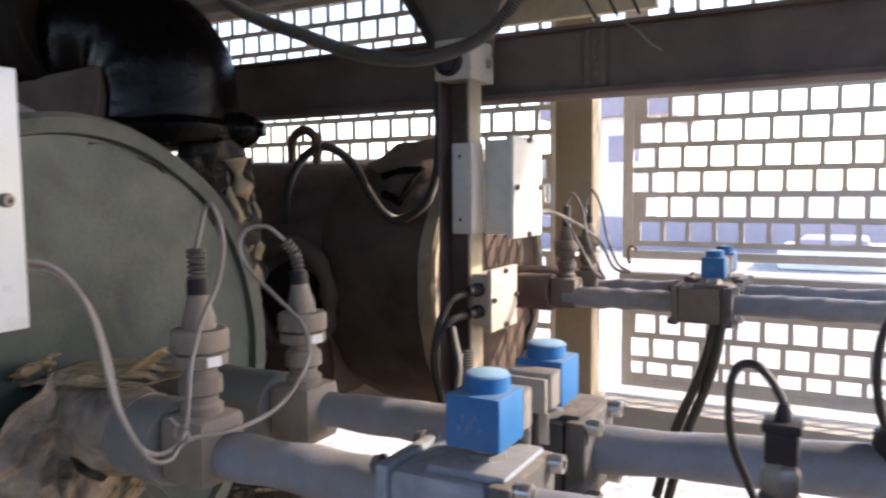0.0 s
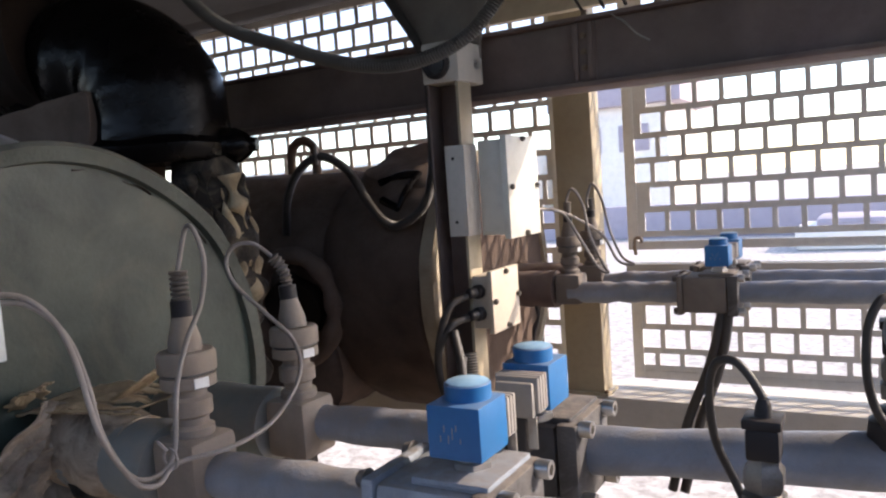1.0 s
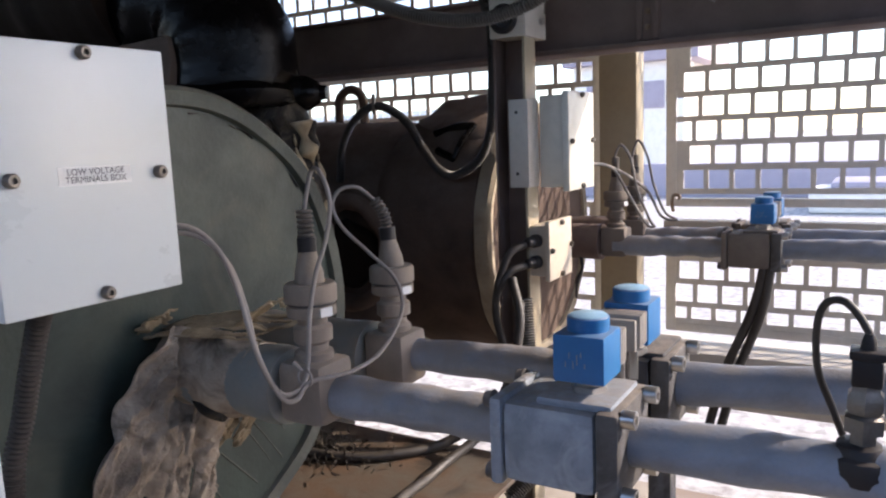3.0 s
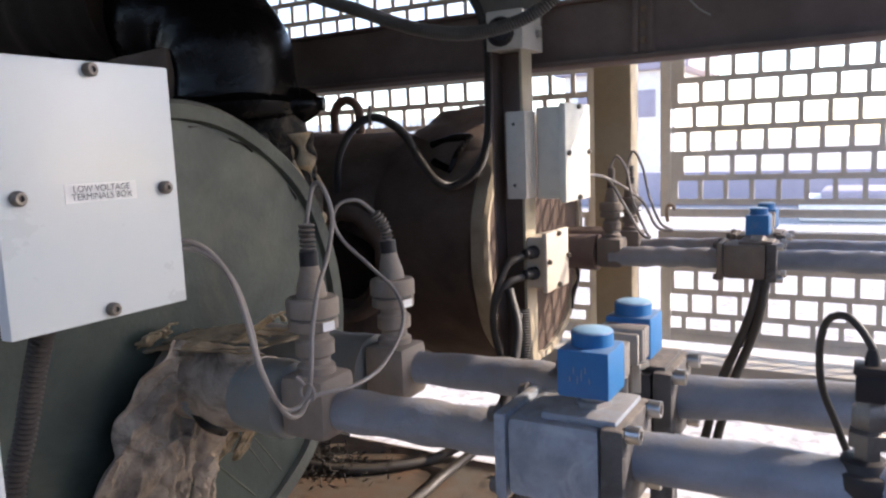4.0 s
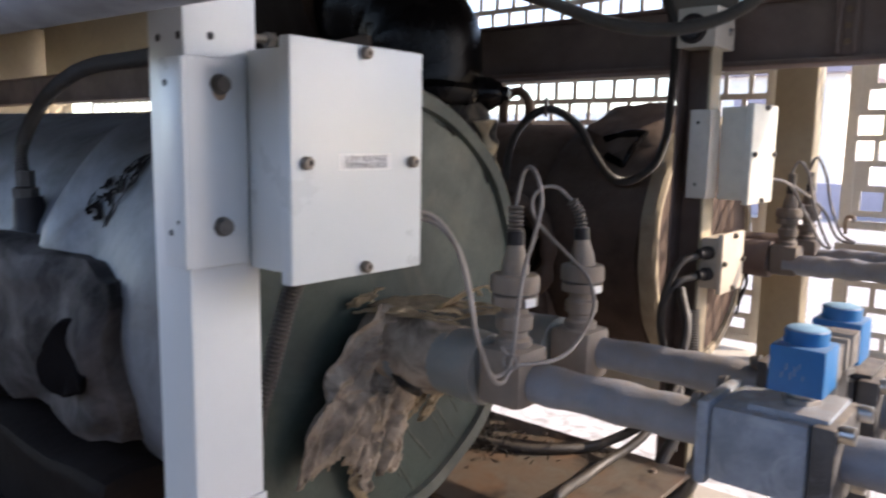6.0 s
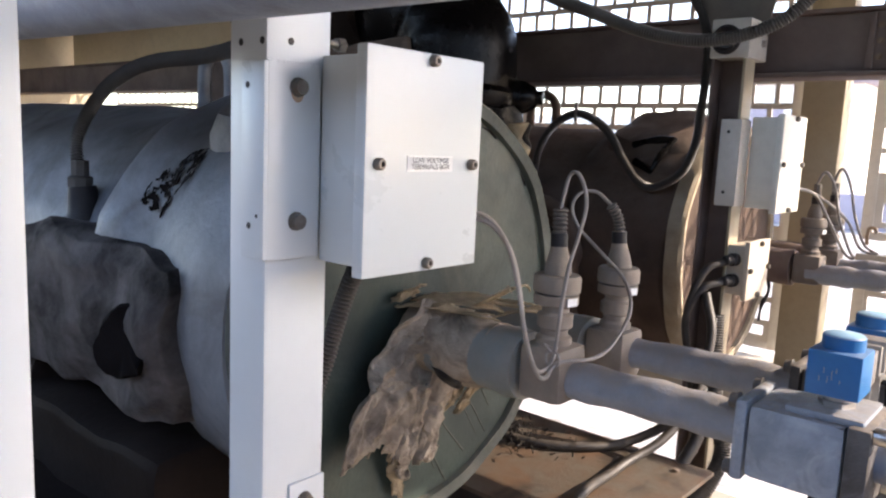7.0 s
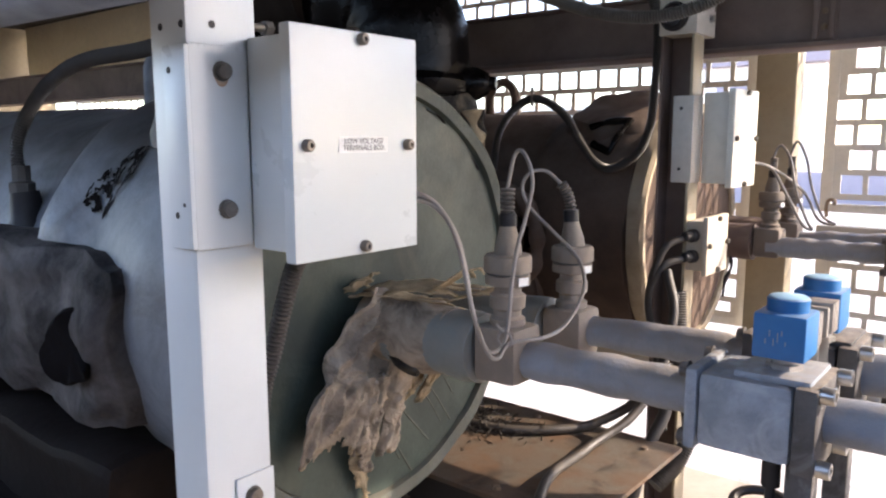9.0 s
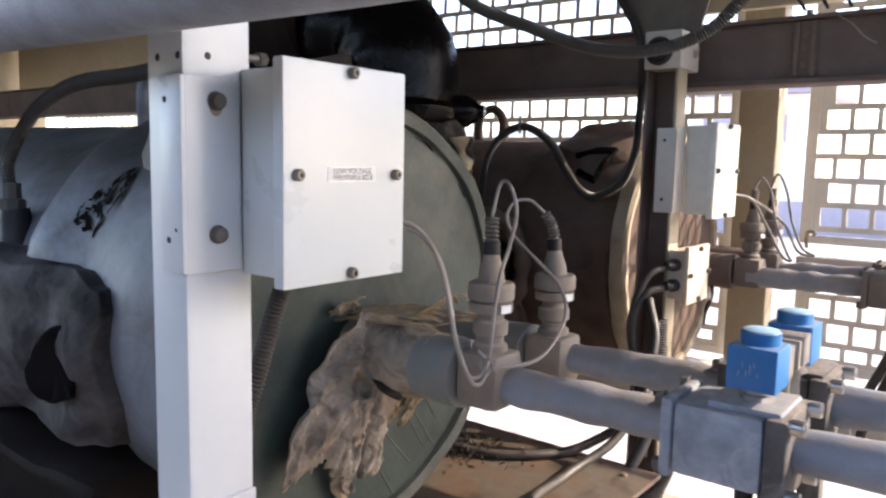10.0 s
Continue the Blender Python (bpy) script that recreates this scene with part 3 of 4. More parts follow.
def lettering(text, at, size, parent):
    cu = bpy.data.curves.new("writing", "FONT")
    cu.body, cu.size, cu.align_x, cu.align_y = text, size, "CENTER", "CENTER"
    cu.space_line = 0.85
    cu.materials.append(INK)
    ob = new("writing", cu)
    ob.parent = parent
    ob.matrix_basis = Matrix.Translation(Vector(at) - world_at(parent)) @ Euler((radians(90), 0, radians(90))).to_matrix().to_4x4()
    deps = bpy.context.evaluated_depsgraph_get()
    me = bpy.data.meshes.new_from_object(ob.evaluated_get(deps))
    flat = new("writing", me)
    flat.parent, flat.matrix_basis = ob.parent, ob.matrix_basis.copy()
    bpy.data.objects.remove(ob)
    return flat


lettering("LOW VOLTAGE\nTERMINALS BOX", (-0.6669, 0.368, 1.3535), 0.0083, label)

pb = thing("post", (-0.80, 1.60, 0.02), "dark channel-section steel post under the cross beam", "post")
part("web", box(-0.845, -0.765, 1.60, 1.606, 0.02, 1.60, 0.001), BEAM, pb)
part("flange", box(-0.845, -0.839, 1.545, 1.60, 0.02, 1.60, 0.001), BEAM, pb)
part("flange", box(-0.771, -0.764, 1.545, 1.605, 0.02, 1.60, 0.001), TAN, pb, "tan painted flange")
part("cap", box(-0.85, -0.758, 1.54, 1.66, 1.60, 1.69, 0.004), SILL, pb)
part("cap_port", lathe([(0.034, 0), (0.034, 0.006), (0.028, 0.012), (0.02, 0.004), (0, 0.004)], (-0.812, 1.54, 1.642), (0, -1, 0), 28), PLUGBLACK, pb)
hexbolt("bolt", (-0.758, 1.625, 1.64), (1, 0, 0), 0.008, 0.008, STEEL, pb)


def flared_gusset(y0, y1, z0, z1):
    """A plate over the post whose two edges sweep outwards to the deck."""
    bm = bmesh.new()
    front = []
    for k in range(25):
        u = k / 24
        z = z0 + (z1 - z0) * u
        row = []
        for x in (-0.895 - 0.42 * u ** 1.35, -0.758 + 0.34 * u ** 1.9):
            row.append((bm.verts.new((x, y0, z)), bm.verts.new((x, y1, z))))
        front.append(row)
    for (a, b), (c, d) in zip(front, front[1:]):
        for q in ((a[0], b[0], d[0], c[0]), (b[1], a[1], c[1], d[1]), (a[1], a[0], c[0], c[1]), (b[0], b[1], d[1], d[0])):
            bm.faces.new(q)
    for a, b in (front[0], front[-1]):
        bm.faces.new((a[0], a[1], b[1], b[0]))
    return bm


part("gusset", flared_gusset(1.648, 1.658, 1.66, 2.148), BROWNCAST, pb, "dusty brown flared gusset")

bb = thing("terminal_box", (-0.73, 1.69, 1.24), "white terminal box on a grey bracket on the dark post", "terminal box", "terminal boxes")
part("bracket", box(-0.806, -0.762, 1.538, 1.5445, 1.256, 1.459, 0.002), SILL, bb)
part("bracket_side", box(-0.7635, -0.757, 1.5385, 1.60, 1.256, 1.459, 0.002), SILL, bb)
# Body and lid take their cream tone from sunlight put into the enamel.
part("body", box(-0.7565, -0.695, 1.603, 1.755, 1.252, 1.468, 0.003), SUNWHITE, bb)
part("lid", box(-0.695, -0.679, 1.592, 1.765, 1.243, 1.475, 0.0025), SUNWHITE, bb)
for sy, sz in ((1.607, 1.359), (1.75, 1.359), (1.678, 1.468), (1.678, 1.25)):
    box_screw((-0.679, sy, sz), bb)
for fz in (1.43, 1.288):
    part("hole", lathe([(0.004, 0), (0, 0.0006)], (-0.786, 1.5378, fz), (0, -1, 0), 10), PLUGBLACK, bb)

bc = thing("junction_box", (-0.74, 1.61, 1.035), "small white junction box with cable glands", "junction box")
part("body", box(-0.765, -0.722, 1.55, 1.67, 1.045, 1.165, 0.003), JBOX, bc)
part("lid", box(-0.722, -0.710, 1.540, 1.682, 1.035, 1.176, 0.0025), JBOX, bc)
for sy, sz in ((1.55, 1.107), (1.612, 1.168), (1.672, 1.107), (1.612, 1.044)):
    box_screw((-0.710, sy, sz), bc)
for gz in (1.08, 1.13):
    part("cable_gland", lathe([(0.016, 0), (0.016, 0.014), (0.012, 0.018), (0.012, 0.036), (0.008, 0.04)], (-0.745, 1.55, gz), (-0.3, -1, 0), 12), PLUGBLACK, bc)

# near white post and overhead rail beside the camera
np_ = thing("post", (-0.72, -0.06, 0.0), "white painted steel post close by", "post")
part("shaft", box(-0.735, -0.665, -0.10, -0.045, 0.02, 2.148, 0.005), WHITE, np_)
rail = thing("overhead_pipe", (-0.5, 0.12, 1.49), "grey painted pipe running overhead", "pipe")
part("pipe", tube([(-5.99, 0.125, 1.64), (-1.0, 0.125, 1.519), (1.2, 0.125, 1.495)], 0.042, 24, 6), PIPE, rail)
low = thing("low_pipe", (-1.3, 0.2, 0.75), "grey painted pipe low beside the compressor", "pipe")
part("pipe", tube([(-5.99, 0.10, 0.80), (-1.4, 0.10, 0.77), (-0.9, 0.10, 0.74), (-0.86, 0.10, 0.70), (-0.86, 0.10, 0.02)], 0.03, 20, 6), PIPE, low)


# ---- liquid lines with valves ----
def liquid_line(y, z, x_end, cast, group, shift=0.0, side=1, rise=0.0, drift=0.0):
    p = thing("liquid_line", (-0.5, y, z), "dusty grey painted steel pipe with a valve", "pipe", group)
    part("pipe", tube([(-0.70, y, z - 0.004), (-0.6, y, z - 0.002), (-0.5, y, z), (-0.385, y, z)], 0.0275, 22, 14, lumps=0.0055), DUSTPIPE, p, "pipe caked in brown dust")
    part("pipe", tube([(-0.275, y, z + 0.002), (0.1, y + drift, z + 0.004 + rise), (0.5, y + 2 * drift, z + 0.006 + 1.8 * rise), (x_end, y + 2.4 * drift, z + 0.006 + 2 * rise)], 0.0275, 22, 24, lumps=0.0035), PIPE, p)
    v = thing("solenoid_valve", (-0.325, y, z - 0.045), "cast solenoid valve block with a blue coil, bolted into the pipe", "valve", "solenoid valves")
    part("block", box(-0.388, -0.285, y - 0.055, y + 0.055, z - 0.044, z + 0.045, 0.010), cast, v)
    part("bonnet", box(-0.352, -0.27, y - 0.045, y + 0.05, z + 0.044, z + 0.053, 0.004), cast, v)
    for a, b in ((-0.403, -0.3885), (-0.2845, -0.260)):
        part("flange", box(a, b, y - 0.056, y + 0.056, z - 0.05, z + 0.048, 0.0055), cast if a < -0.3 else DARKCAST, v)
    for dy in (-0.041, 0.041):
        for dz in (-0.041, 0.041):
            hexbolt("cap_screw", (-0.260, y + dy, z + dz), (1, 0, 0), 0.0095, 0.014, STEEL, v, socket=True)
            hexbolt("nut", (-0.403, y + dy, z + dz), (-1, 0, 0), 0.009, 0.010, DARKCAST, v)
    part("stem", lathe([(0.016, 0), (0.016, 0.02)], (-0.309, y + shift, z + 0.05), (0, 0, 1), 16), STEEL, v)
    part("bonnet_pad", lathe([(0.02, 0), (0.02, 0.006), (0.017, 0.008), (0, 0.008)], (-0.309, y + shift, z + 0.0525), (0, 0, 1), 6), STEEL, v)
    y += shift
    c = part("coil", box(-0.337, -0.281, y - (0.033 if side > 0 else 0.024), y + (0.024 if side > 0 else 0.033), z + 0.068, z + 0.119, 0.003), BLUE, v, "bright blue moulded coil")
    part("cap", lathe([(0.0225, 0), (0.0225, 0.014), (0.021, 0.0155), (0, 0.0155)], (-0.309, y + 0.0, z + 0.119), (0, 0, 1), 28), BLUE, c)
    part("cap_dust", lathe([(0.0205, 0), (0.0195, 0.0008), (0, 0.001)], (-0.309, y, z + 0.1345), (0, 0, 1), 28, wobble=0.0006), CAPDUST, c, "pale dust lying on the cap")
    near, far_ = sorted((y + side * 0.0245, y + side * 0.050))
    near2, far2 = sorted((y + side * 0.050, y + side * 0.058))
    plug = part("plug", box(-0.334, -0.283, near, far_, z + 0.072, z + 0.112, 0.004), PLUGGREY, v, "grey moulded plug")
    part("plug_nose", box(-0.331, -0.287, near2, far2, z + 0.068, z + 0.107, 0.004), PLUGGREY, plug)
    for k in range(3):
        yy = y + side * (0.030 + k * 0.007)
        part("rib", box(-0.3348, -0.2822, yy - 0.0022, yy + 0.0022, z + 0.075, z + 0.1127, 0.0006), PLUGGREY, plug)
    part("earth_tab", box(-0.296, -0.286, y + side * 0.052 - 0.0015, y + side * 0.052 + 0.0015, z + 0.035, z + 0.07, 0.0006), STEEL, plug)
    part("plug_gland", rod((-0.309, y + side * 0.042, z + 0.073), (-0.309, y + side * 0.042, z + 0.03), 0.012, 14), PLUGBLACK, v)
    for k, (a, b) in enumerate(((0.085, 0.091), (0.094, 0.101), (0.084, 0.092), (0.088, 0.099), (0.096, 0.102), (0.085, 0.090))):
        part("print_bar", box(-0.323 + k * 0.0042, -0.3222 + k * 0.0042, y - 0.0334, y - 0.033, z + a, z + b, 0), PLUGGREY, c)
    return v


ZP = 1.049
liquid_line(0.677, ZP, 1.3, CAST, "liquid lines", rise=0.008)
# Shade between the two valve blocks is put into this one's colour.
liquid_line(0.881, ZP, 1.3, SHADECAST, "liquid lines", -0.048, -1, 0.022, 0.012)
liquid_line(0.685 + PITCH, ZP + 0.014, 0.06, BROWNCAST, "liquid lines")
liquid_line(0.888 + PITCH, ZP + 0.014, 1.3, BROWNCAST, "liquid lines", -0.048, -1)


def sensor(x, y, z, lean, mat, lag, bend=False):
    """A level sensor standing in a tee block at the end of a lagged stub."""
    t = thing("level_sensor", (x, y, z), "dusty brown cylindrical sensor with a ribbed plug on a tee block", "sensor", "level sensors")
    part("tee_block", box(x - 0.036, x + 0.036, y - 0.036, y + 0.036, z - 0.038, z + 0.045, 0.012), mat, t)
    part("neck", lathe([(0.026, 0), (0.026, 0.012), (0.020, 0.016), (0.020, 0.024), (0.026, 0.028), (0.026, 0.046), (0.02, 0.05), (0.02, 0.062)], (x, y, z + 0.042), (0, 0, 1), 12), mat, t)
    b = part("body", lathe([(0.028, 0.004), (0.0325, 0.006), (0.0325, 0.019), (0.029, 0.020), (0.029, 0.023), (0.0345, 0.024), (0.0345, 0.044), (0.0315, 0.048), (0.0, 0.049)], (x, y, z + 0.098), (0, 0, 1), 28), mat, t)
    part("band", lathe([(0.0305, 0), (0.0305, 0.0022)], (x, y, z + 0.1184), (0, 0, 1), 28), DARKCAST, b)
    part("label", box(x + 0.0232, x + 0.0412, y - 0.0092, y - 0.0080, z + 0.1048, z + 0.1165, 0, None, (0, 0, 75)), LABEL, b)
    part("plug", lathe([(0.020, 0), (0.019, 0.014), (0.013, 0.036), (0.012, 0.042)], (x, y, z + 0.145), lean, 18), mat, t)
    d = Vector(lean).normalized()
    p = Vector((x, y, z + 0.145)) + d * 0.041
    part("collar", lathe([(0.0125, 0), (0.0125, 0.019)], p, d, 16), PLUGBLACK, t)
    prof = []
    for k in range(6):
        prof += [(0.0075, 0.0062 * k), (0.011, 0.0062 * k + 0.002), (0.011, 0.0062 * k + 0.0045), (0.0075, 0.0062 * k + 0.006)]
    if bend:
        line = [p + d * 0.012, p + d * 0.03, p + Vector((-0.006, -0.005, 0.047)), p + Vector((-0.014, -0.012, 0.062))]
        part("strain_relief", tube(line, 0.0088, 14, 10, 0.003, 0.0065), RIBGREY, t, "grey ribbed boot bent over to one side")
        part("stub", tube([(-1.0, y + 0.005, z), (-0.88, y + 0.003, z), (x - 0.04, y, z)], 0.052, 28, 6, lumps=0.004), lag, t, "grey-green lagged pipe stub")
        return line[-1]
    part("strain_relief", lathe(prof, p + d * 0.018, d, 14), RIBGREY, t)
    part("stub", tube([(-1.0, y + 0.005, z), (-0.88, y + 0.003, z), (x - 0.04, y, z)], 0.052, 28, 6, lumps=0.004), lag, t, "grey-green lagged pipe stub")
    return p + d * 0.055


sa = sensor(-0.686, 0.672, 1.050, (-0.06, 0.05, 1), SENSOR, PIPEGREEN)
sb2 = sensor(-0.693, 0.870, 1.040, (-0.07, -0.02, 1), SENSOR, PIPEGREEN, True)
sc = sensor(-0.70, 0.70 + PITCH, 1.066, (0.0, 0.0, 1), BROWNCAST, BEAM)
sd = sensor(-0.70, 0.89 + PITCH, 1.066, (0.0, 0.0, 1), BROWNCAST, BEAM)


def cable(name, pts, r, mat, label, rib=0.0, n=10, seg=10, pitch=0.006):
    bm = tube(pts, r, seg, n, rib, pitch)
    tagged(part(name, bm, mat), label, "cable")


cable("sensor_cable", [(-0.705, 0.445, 1.295), (-0.675, 0.475, 1.292), (-0.657, 0.495, 1.266), (-0.643, 0.504, 1.225), (-0.629, 0.511, 1.153), (-0.632, 0.54, 1.10), (-0.640, 0.575, 1.082), (-0.643, 0.606, 1.096), (-0.644, 0.62, 1.168), (-0.655, 0.65, 1.215), (-0.662, 0.68, 1.25), (-0.655, 0.685, 1.30), (-0.668, 0.685, 1.338), (-0.688, 0.69, 1.338), tuple(sa)], 0.0029, CABLE, "dusty grey cable from the terminal box to a sensor")
cable("sensor_cable", [(-0.705, 0.447, 1.288), (-0.672, 0.480, 1.283), (-0.651, 0.502, 1.25), (-0.640, 0.512, 1.20), (-0.633, 0.518, 1.145), (-0.630, 0.545, 1.09), (-0.634, 0.575, 1.075), (-0.636, 0.605, 1.088), (-0.612, 0.66, 1.09), (-0.63, 0.75, 1.092), (-0.640, 0.815, 1.131), (-0.665, 0.838, 1.172), (-0.708, 0.832, 1.212), (-0.745, 0.820, 1.25), (-0.758, 0.817, 1.282), (-0.748, 0.823, 1.305), (-0.728, 0.84, 1.308), tuple(sb2)], 0.0029, CABLE, "dusty grey cable looping to the further sensor")
tie = thing("cable_tie", (-0.643, 0.60, 1.092), "small cable tie holding two sensor cables", "cable tie")
part("loop", tube([(-0.641 + 0.011 * math.cos(a), 0.60, 1.094 + 0.011 * math.sin(a)) for a in [k * 0.7 for k in range(10)]], 0.0018, 6, 4), CABLE, tie)
part("tail", rod((-0.641, 0.596, 1.104), (-0.65, 0.592, 1.115), 0.002, 6), CABLE, tie)
for k in range(2):
    y = 2.0 + 0.17 * k
    cable("sensor_cable", [(-0.70, y, 1.28), (-0.70, y, 1.31), (-0.682, y, 1.34 + 0.01 * k), (-0.655, y, 1.30), (-0.632, y - 0.02, 1.22), (-0.60, y - 0.02, 1.14), (-0.583 + 0.02 * k, y - 0.03, 1.118), (-0.605, y - 0.04, 1.13), (-0.645, y - 0.06, 1.21), (-0.69, 1.92, 1.285), (-0.73, 1.76, 1.30)], 0.004, CABLE, "grey cable looping from a sensor")

# conduits
cable("flex_conduit", [(-0.76, 0.37, 1.25), (-0.80, 0.375, 1.20), (-0.83, 0.365, 1.10), (-0.845, 0.35, 1.0), (-0.86, 0.345, 0.7)], 0.011, CABLEBLACK, "black corrugated conduit behind the white post", 0.003)
cable("flex_conduit", [(-1.35, 1.2, 1.95), (-1.19, 1.25, 1.76), (-1.0, 1.27, 1.672), (-0.864, 1.28, 1.622), (-0.747, 1.30, 1.607), (-0.639, 1.32, 1.632), (-0.573, 1.34, 1.69), (-0.50, 1.36, 1.80)], 0.0135, CONDUIT, "grey corrugated conduit sagging below the deck", 0.003)
cable("flex_conduit", [(-1.06, 1.62, 1.93), (-1.0, 1.62, 1.86), (-0.955, 1.622, 1.79), (-0.917, 1.63, 1.723), (-0.90, 1.64, 1.66), (-0.897, 1.645, 1.60), (-0.905, 1.655, 1.50), (-0.915, 1.66, 1.40), (-0.945, 1.66, 1.325), (-1.015, 1.655, 1.281), (-1.07, 1.66, 1.295), (-1.12, 1.665, 1.35), (-1.18, 1.68, 1.425), (-1.26, 1.695, 1.47), (-1.33, 1.71, 1.472), (-1.40, 1.72, 1.43), (-1.44, 1.72, 1.36), (-1.455, 1.72, 1.26)], 0.0115, CABLEBLACK, "black conduit looping over the brown compressor", 0.0025)
clip = thing("cable_clip", (-1.30, 1.70, 1.47), "small pale clip on the black conduit", "clip")
part("clip", box(-1.304, -1.296, 1.692, 1.70, 1.455, 1.51, 0.001), CABLE, clip)
cable("flex_conduit", [(-1.585, 0.38, 1.29), (-1.592, 0.385, 1.36), (-1.53, 0.40, 1.435), (-1.43, 0.40, 1.472), (-1.324, 0.40, 1.489), (-1.15, 0.42, 1.50), (-1.0, 0.45, 1.55)], 0.0112, CONDUIT, "grey corrugated conduit rising from the compressor", 0.0035)
fit_ = thing("conduit_fitting", (-1.58, 0.38, 1.2), "black conduit fitting on the compressor", "fitting")
part("base", lathe([(0.038, 0), (0.028, 0.02), (0.026, 0.05), (0.024, 0.07)], (-1.578, 0.385, 1.195), (0, 0, 1), 20, wobble=0.006), PLUGBLACK, fit_)
part("nut", lathe([(0.024, 0), (0.024, 0.018), (0.017, 0.022), (0.017, 0.05)], (-1.583, 0.383, 1.262), (0, 0, 1), 8), CONDUIT, fit_)
for k in range(2):
    cable("black_cable", [(-0.75, 1.53, 1.08 + 0.05 * k), (-0.79, 1.48, 1.06 + 0.04 * k), (-0.82, 1.47, 0.98), (-0.80, 1.48, 0.85), (-0.78, 1.5, 0.65)], 0.009, CABLEBLACK, "black cable hanging from a junction box gland")


# ---- torn lining ----
def rag(name, path, width, seed, mat, frayed=0.35, thick=0.003, amp=0.8):
    """A crumpled torn strip hanging along a line."""
    line = curve(path, 16)
    rng = random.Random(seed)
    bm = bmesh.new()
    rows, cols = [], 20
    across = Vector((0.15, 1, 0.1)).normalized()
    for i, p in enumerate(line):
        t = i / (len(line) - 1)
        d = (line[min(i + 1, len(line) - 1)] - line[max(i - 1, 0)]).normalized()
        out = Vector((1, 0, 0)) - d * d.x
        w = width * (1 - 0.3 * t * t) * (1 + 0.25 * noise.noise(Vector((seed, t * 7, 0))))
        row = []
        for c in range(cols):
            u = c / (cols - 1) - 0.5
            q = p + across * u * w + amp * out * (0.04 * noise.noise(Vector((u * 2.6, t * 2.0, seed))) + 0.012 * noise.noise(Vector((u * 8, t * 4, seed + 3.0))))
            q += amp * 0.012 * noise.noise_vector(q * 24) + amp * 0.005 * noise.noise_vector(q * 70)
            row.append(bm.verts.new(q))
        rows.append(row)
    ends = [frayed * (0.5 + 0.6 * noise.noise(Vector((c * 0.45, seed * 3.3, 0)))) + 0.06 * rng.random() for c in range(cols)]
    for i in range(len(rows) - 1):
        for c in range(cols - 1):
            if i / len(rows) < 1 - ends[c]:
                bm.faces.new((rows[i][c], rows[i][c + 1], rows[i + 1][c + 1], rows[i + 1][c]))
    bmesh.ops.delete(bm, geom=[v for v in bm.verts if not v.link_faces], context="VERTS")
    ob = part(name, bm, mat, lining, smooth=60)
    mod = ob.modifiers.new("thickness", "SOLIDIFY")
    mod.thickness = thick
    return ob


lining = thing("torn_lining", (-0.93, 0.65, 0.85), "torn stained cloth lining hanging from a pipe stub", "torn lining")


def cloth(name, left, right, x0, x1, seed, mat, fray, amp, cols=26, rows=44):
    """A crumpled sheet between two edges given as (y, z), standing off from x0 at its top to x1 at its foot."""
    ea, eb = [curve([(0, y, z) for y, z in e], 10) for e in (left, right)]
    def on(e, v):
        f = v * (len(e) - 1)
        i = min(int(f), len(e) - 2)
        return e[i].lerp(e[i + 1], f - i)
    bm = bmesh.new()
    grid = []
    for r in range(rows):
        v = r / (rows - 1)
        line = []
        for c in range(cols):
            u = c / (cols - 1)
            p = on(ea, v).lerp(on(eb, v), u)
            q = Vector((u * 2.2 + 0.8 * v, v * 2.4, seed))
            fold = 0.5 - abs(noise.noise(q)) * 2.2
            fine = 0.5 - abs(noise.noise(q * 2.7 + Vector((3, 1, 0)))) * 2.0
            x = x0 + (x1 - x0) * v + amp * (0.75 * fold + 0.45 * fine + 0.16 * (0.4 - abs(noise.noise(q * 7))) + 0.08 * noise.noise(q * 15))
            side = 0.010 * noise.noise(Vector((v * 7, seed, 4 * u))) + 0.004 * noise.noise(Vector((v * 26, seed + 5, 7 * u)))
            line.append(bm.verts.new((max(x, -0.953), p.y + side, p.z + 0.4 * side)))
        grid.append(line)
    for r in range(rows - 1):
        for c in range(cols - 1):
            cut = fray * (0.5 + 0.9 * noise.noise(Vector((c * 0.33, seed * 2.7, 0))) + 0.35 * noise.noise(Vector((c * 1.3, seed, 5))))
            if r / rows < 1 - cut:
                bm.faces.new((grid[r][c], grid[r][c + 1], grid[r + 1][c + 1], grid[r + 1][c]))
    bmesh.ops.delete(bm, geom=[v for v in bm.verts if not v.link_faces], context="VERTS")
    ob = part(name, bm, mat, lining, smooth=28)
    ob.modifiers.new("thickness", "SOLIDIFY").thickness = 0.0022
    return ob


cloth("strip", [(0.622, 1.128), (0.572, 1.075), (0.537, 1.02), (0.500, 0.955), (0.468, 0.862)], [(0.668, 1.11), (0.692, 1.055), (0.664, 1.0), (0.638, 0.945), (0.618, 0.85)], -0.90, -0.932, 1.3, RAG, 0.12, 0.028, 34, 56)
cloth("strip", [(0.640, 1.055), (0.640, 0.96), (0.648, 0.90), (0.650, 0.83)], [(0.722, 1.022), (0.708, 0.95), (0.688, 0.89), (0.684, 0.84)], -0.885, -0.925, 7.6, RAG, 0.14, 0.016, 18)
cloth("strip", [(0.60, 0.99), (0.595, 0.93), (0.60, 0.87), (0.605, 0.82)], [(0.648, 0.98), (0.642, 0.92), (0.634, 0.86), (0.636, 0.81)], -0.905, -0.935, 4.1, RAG, 0.16, 0.016, 14)
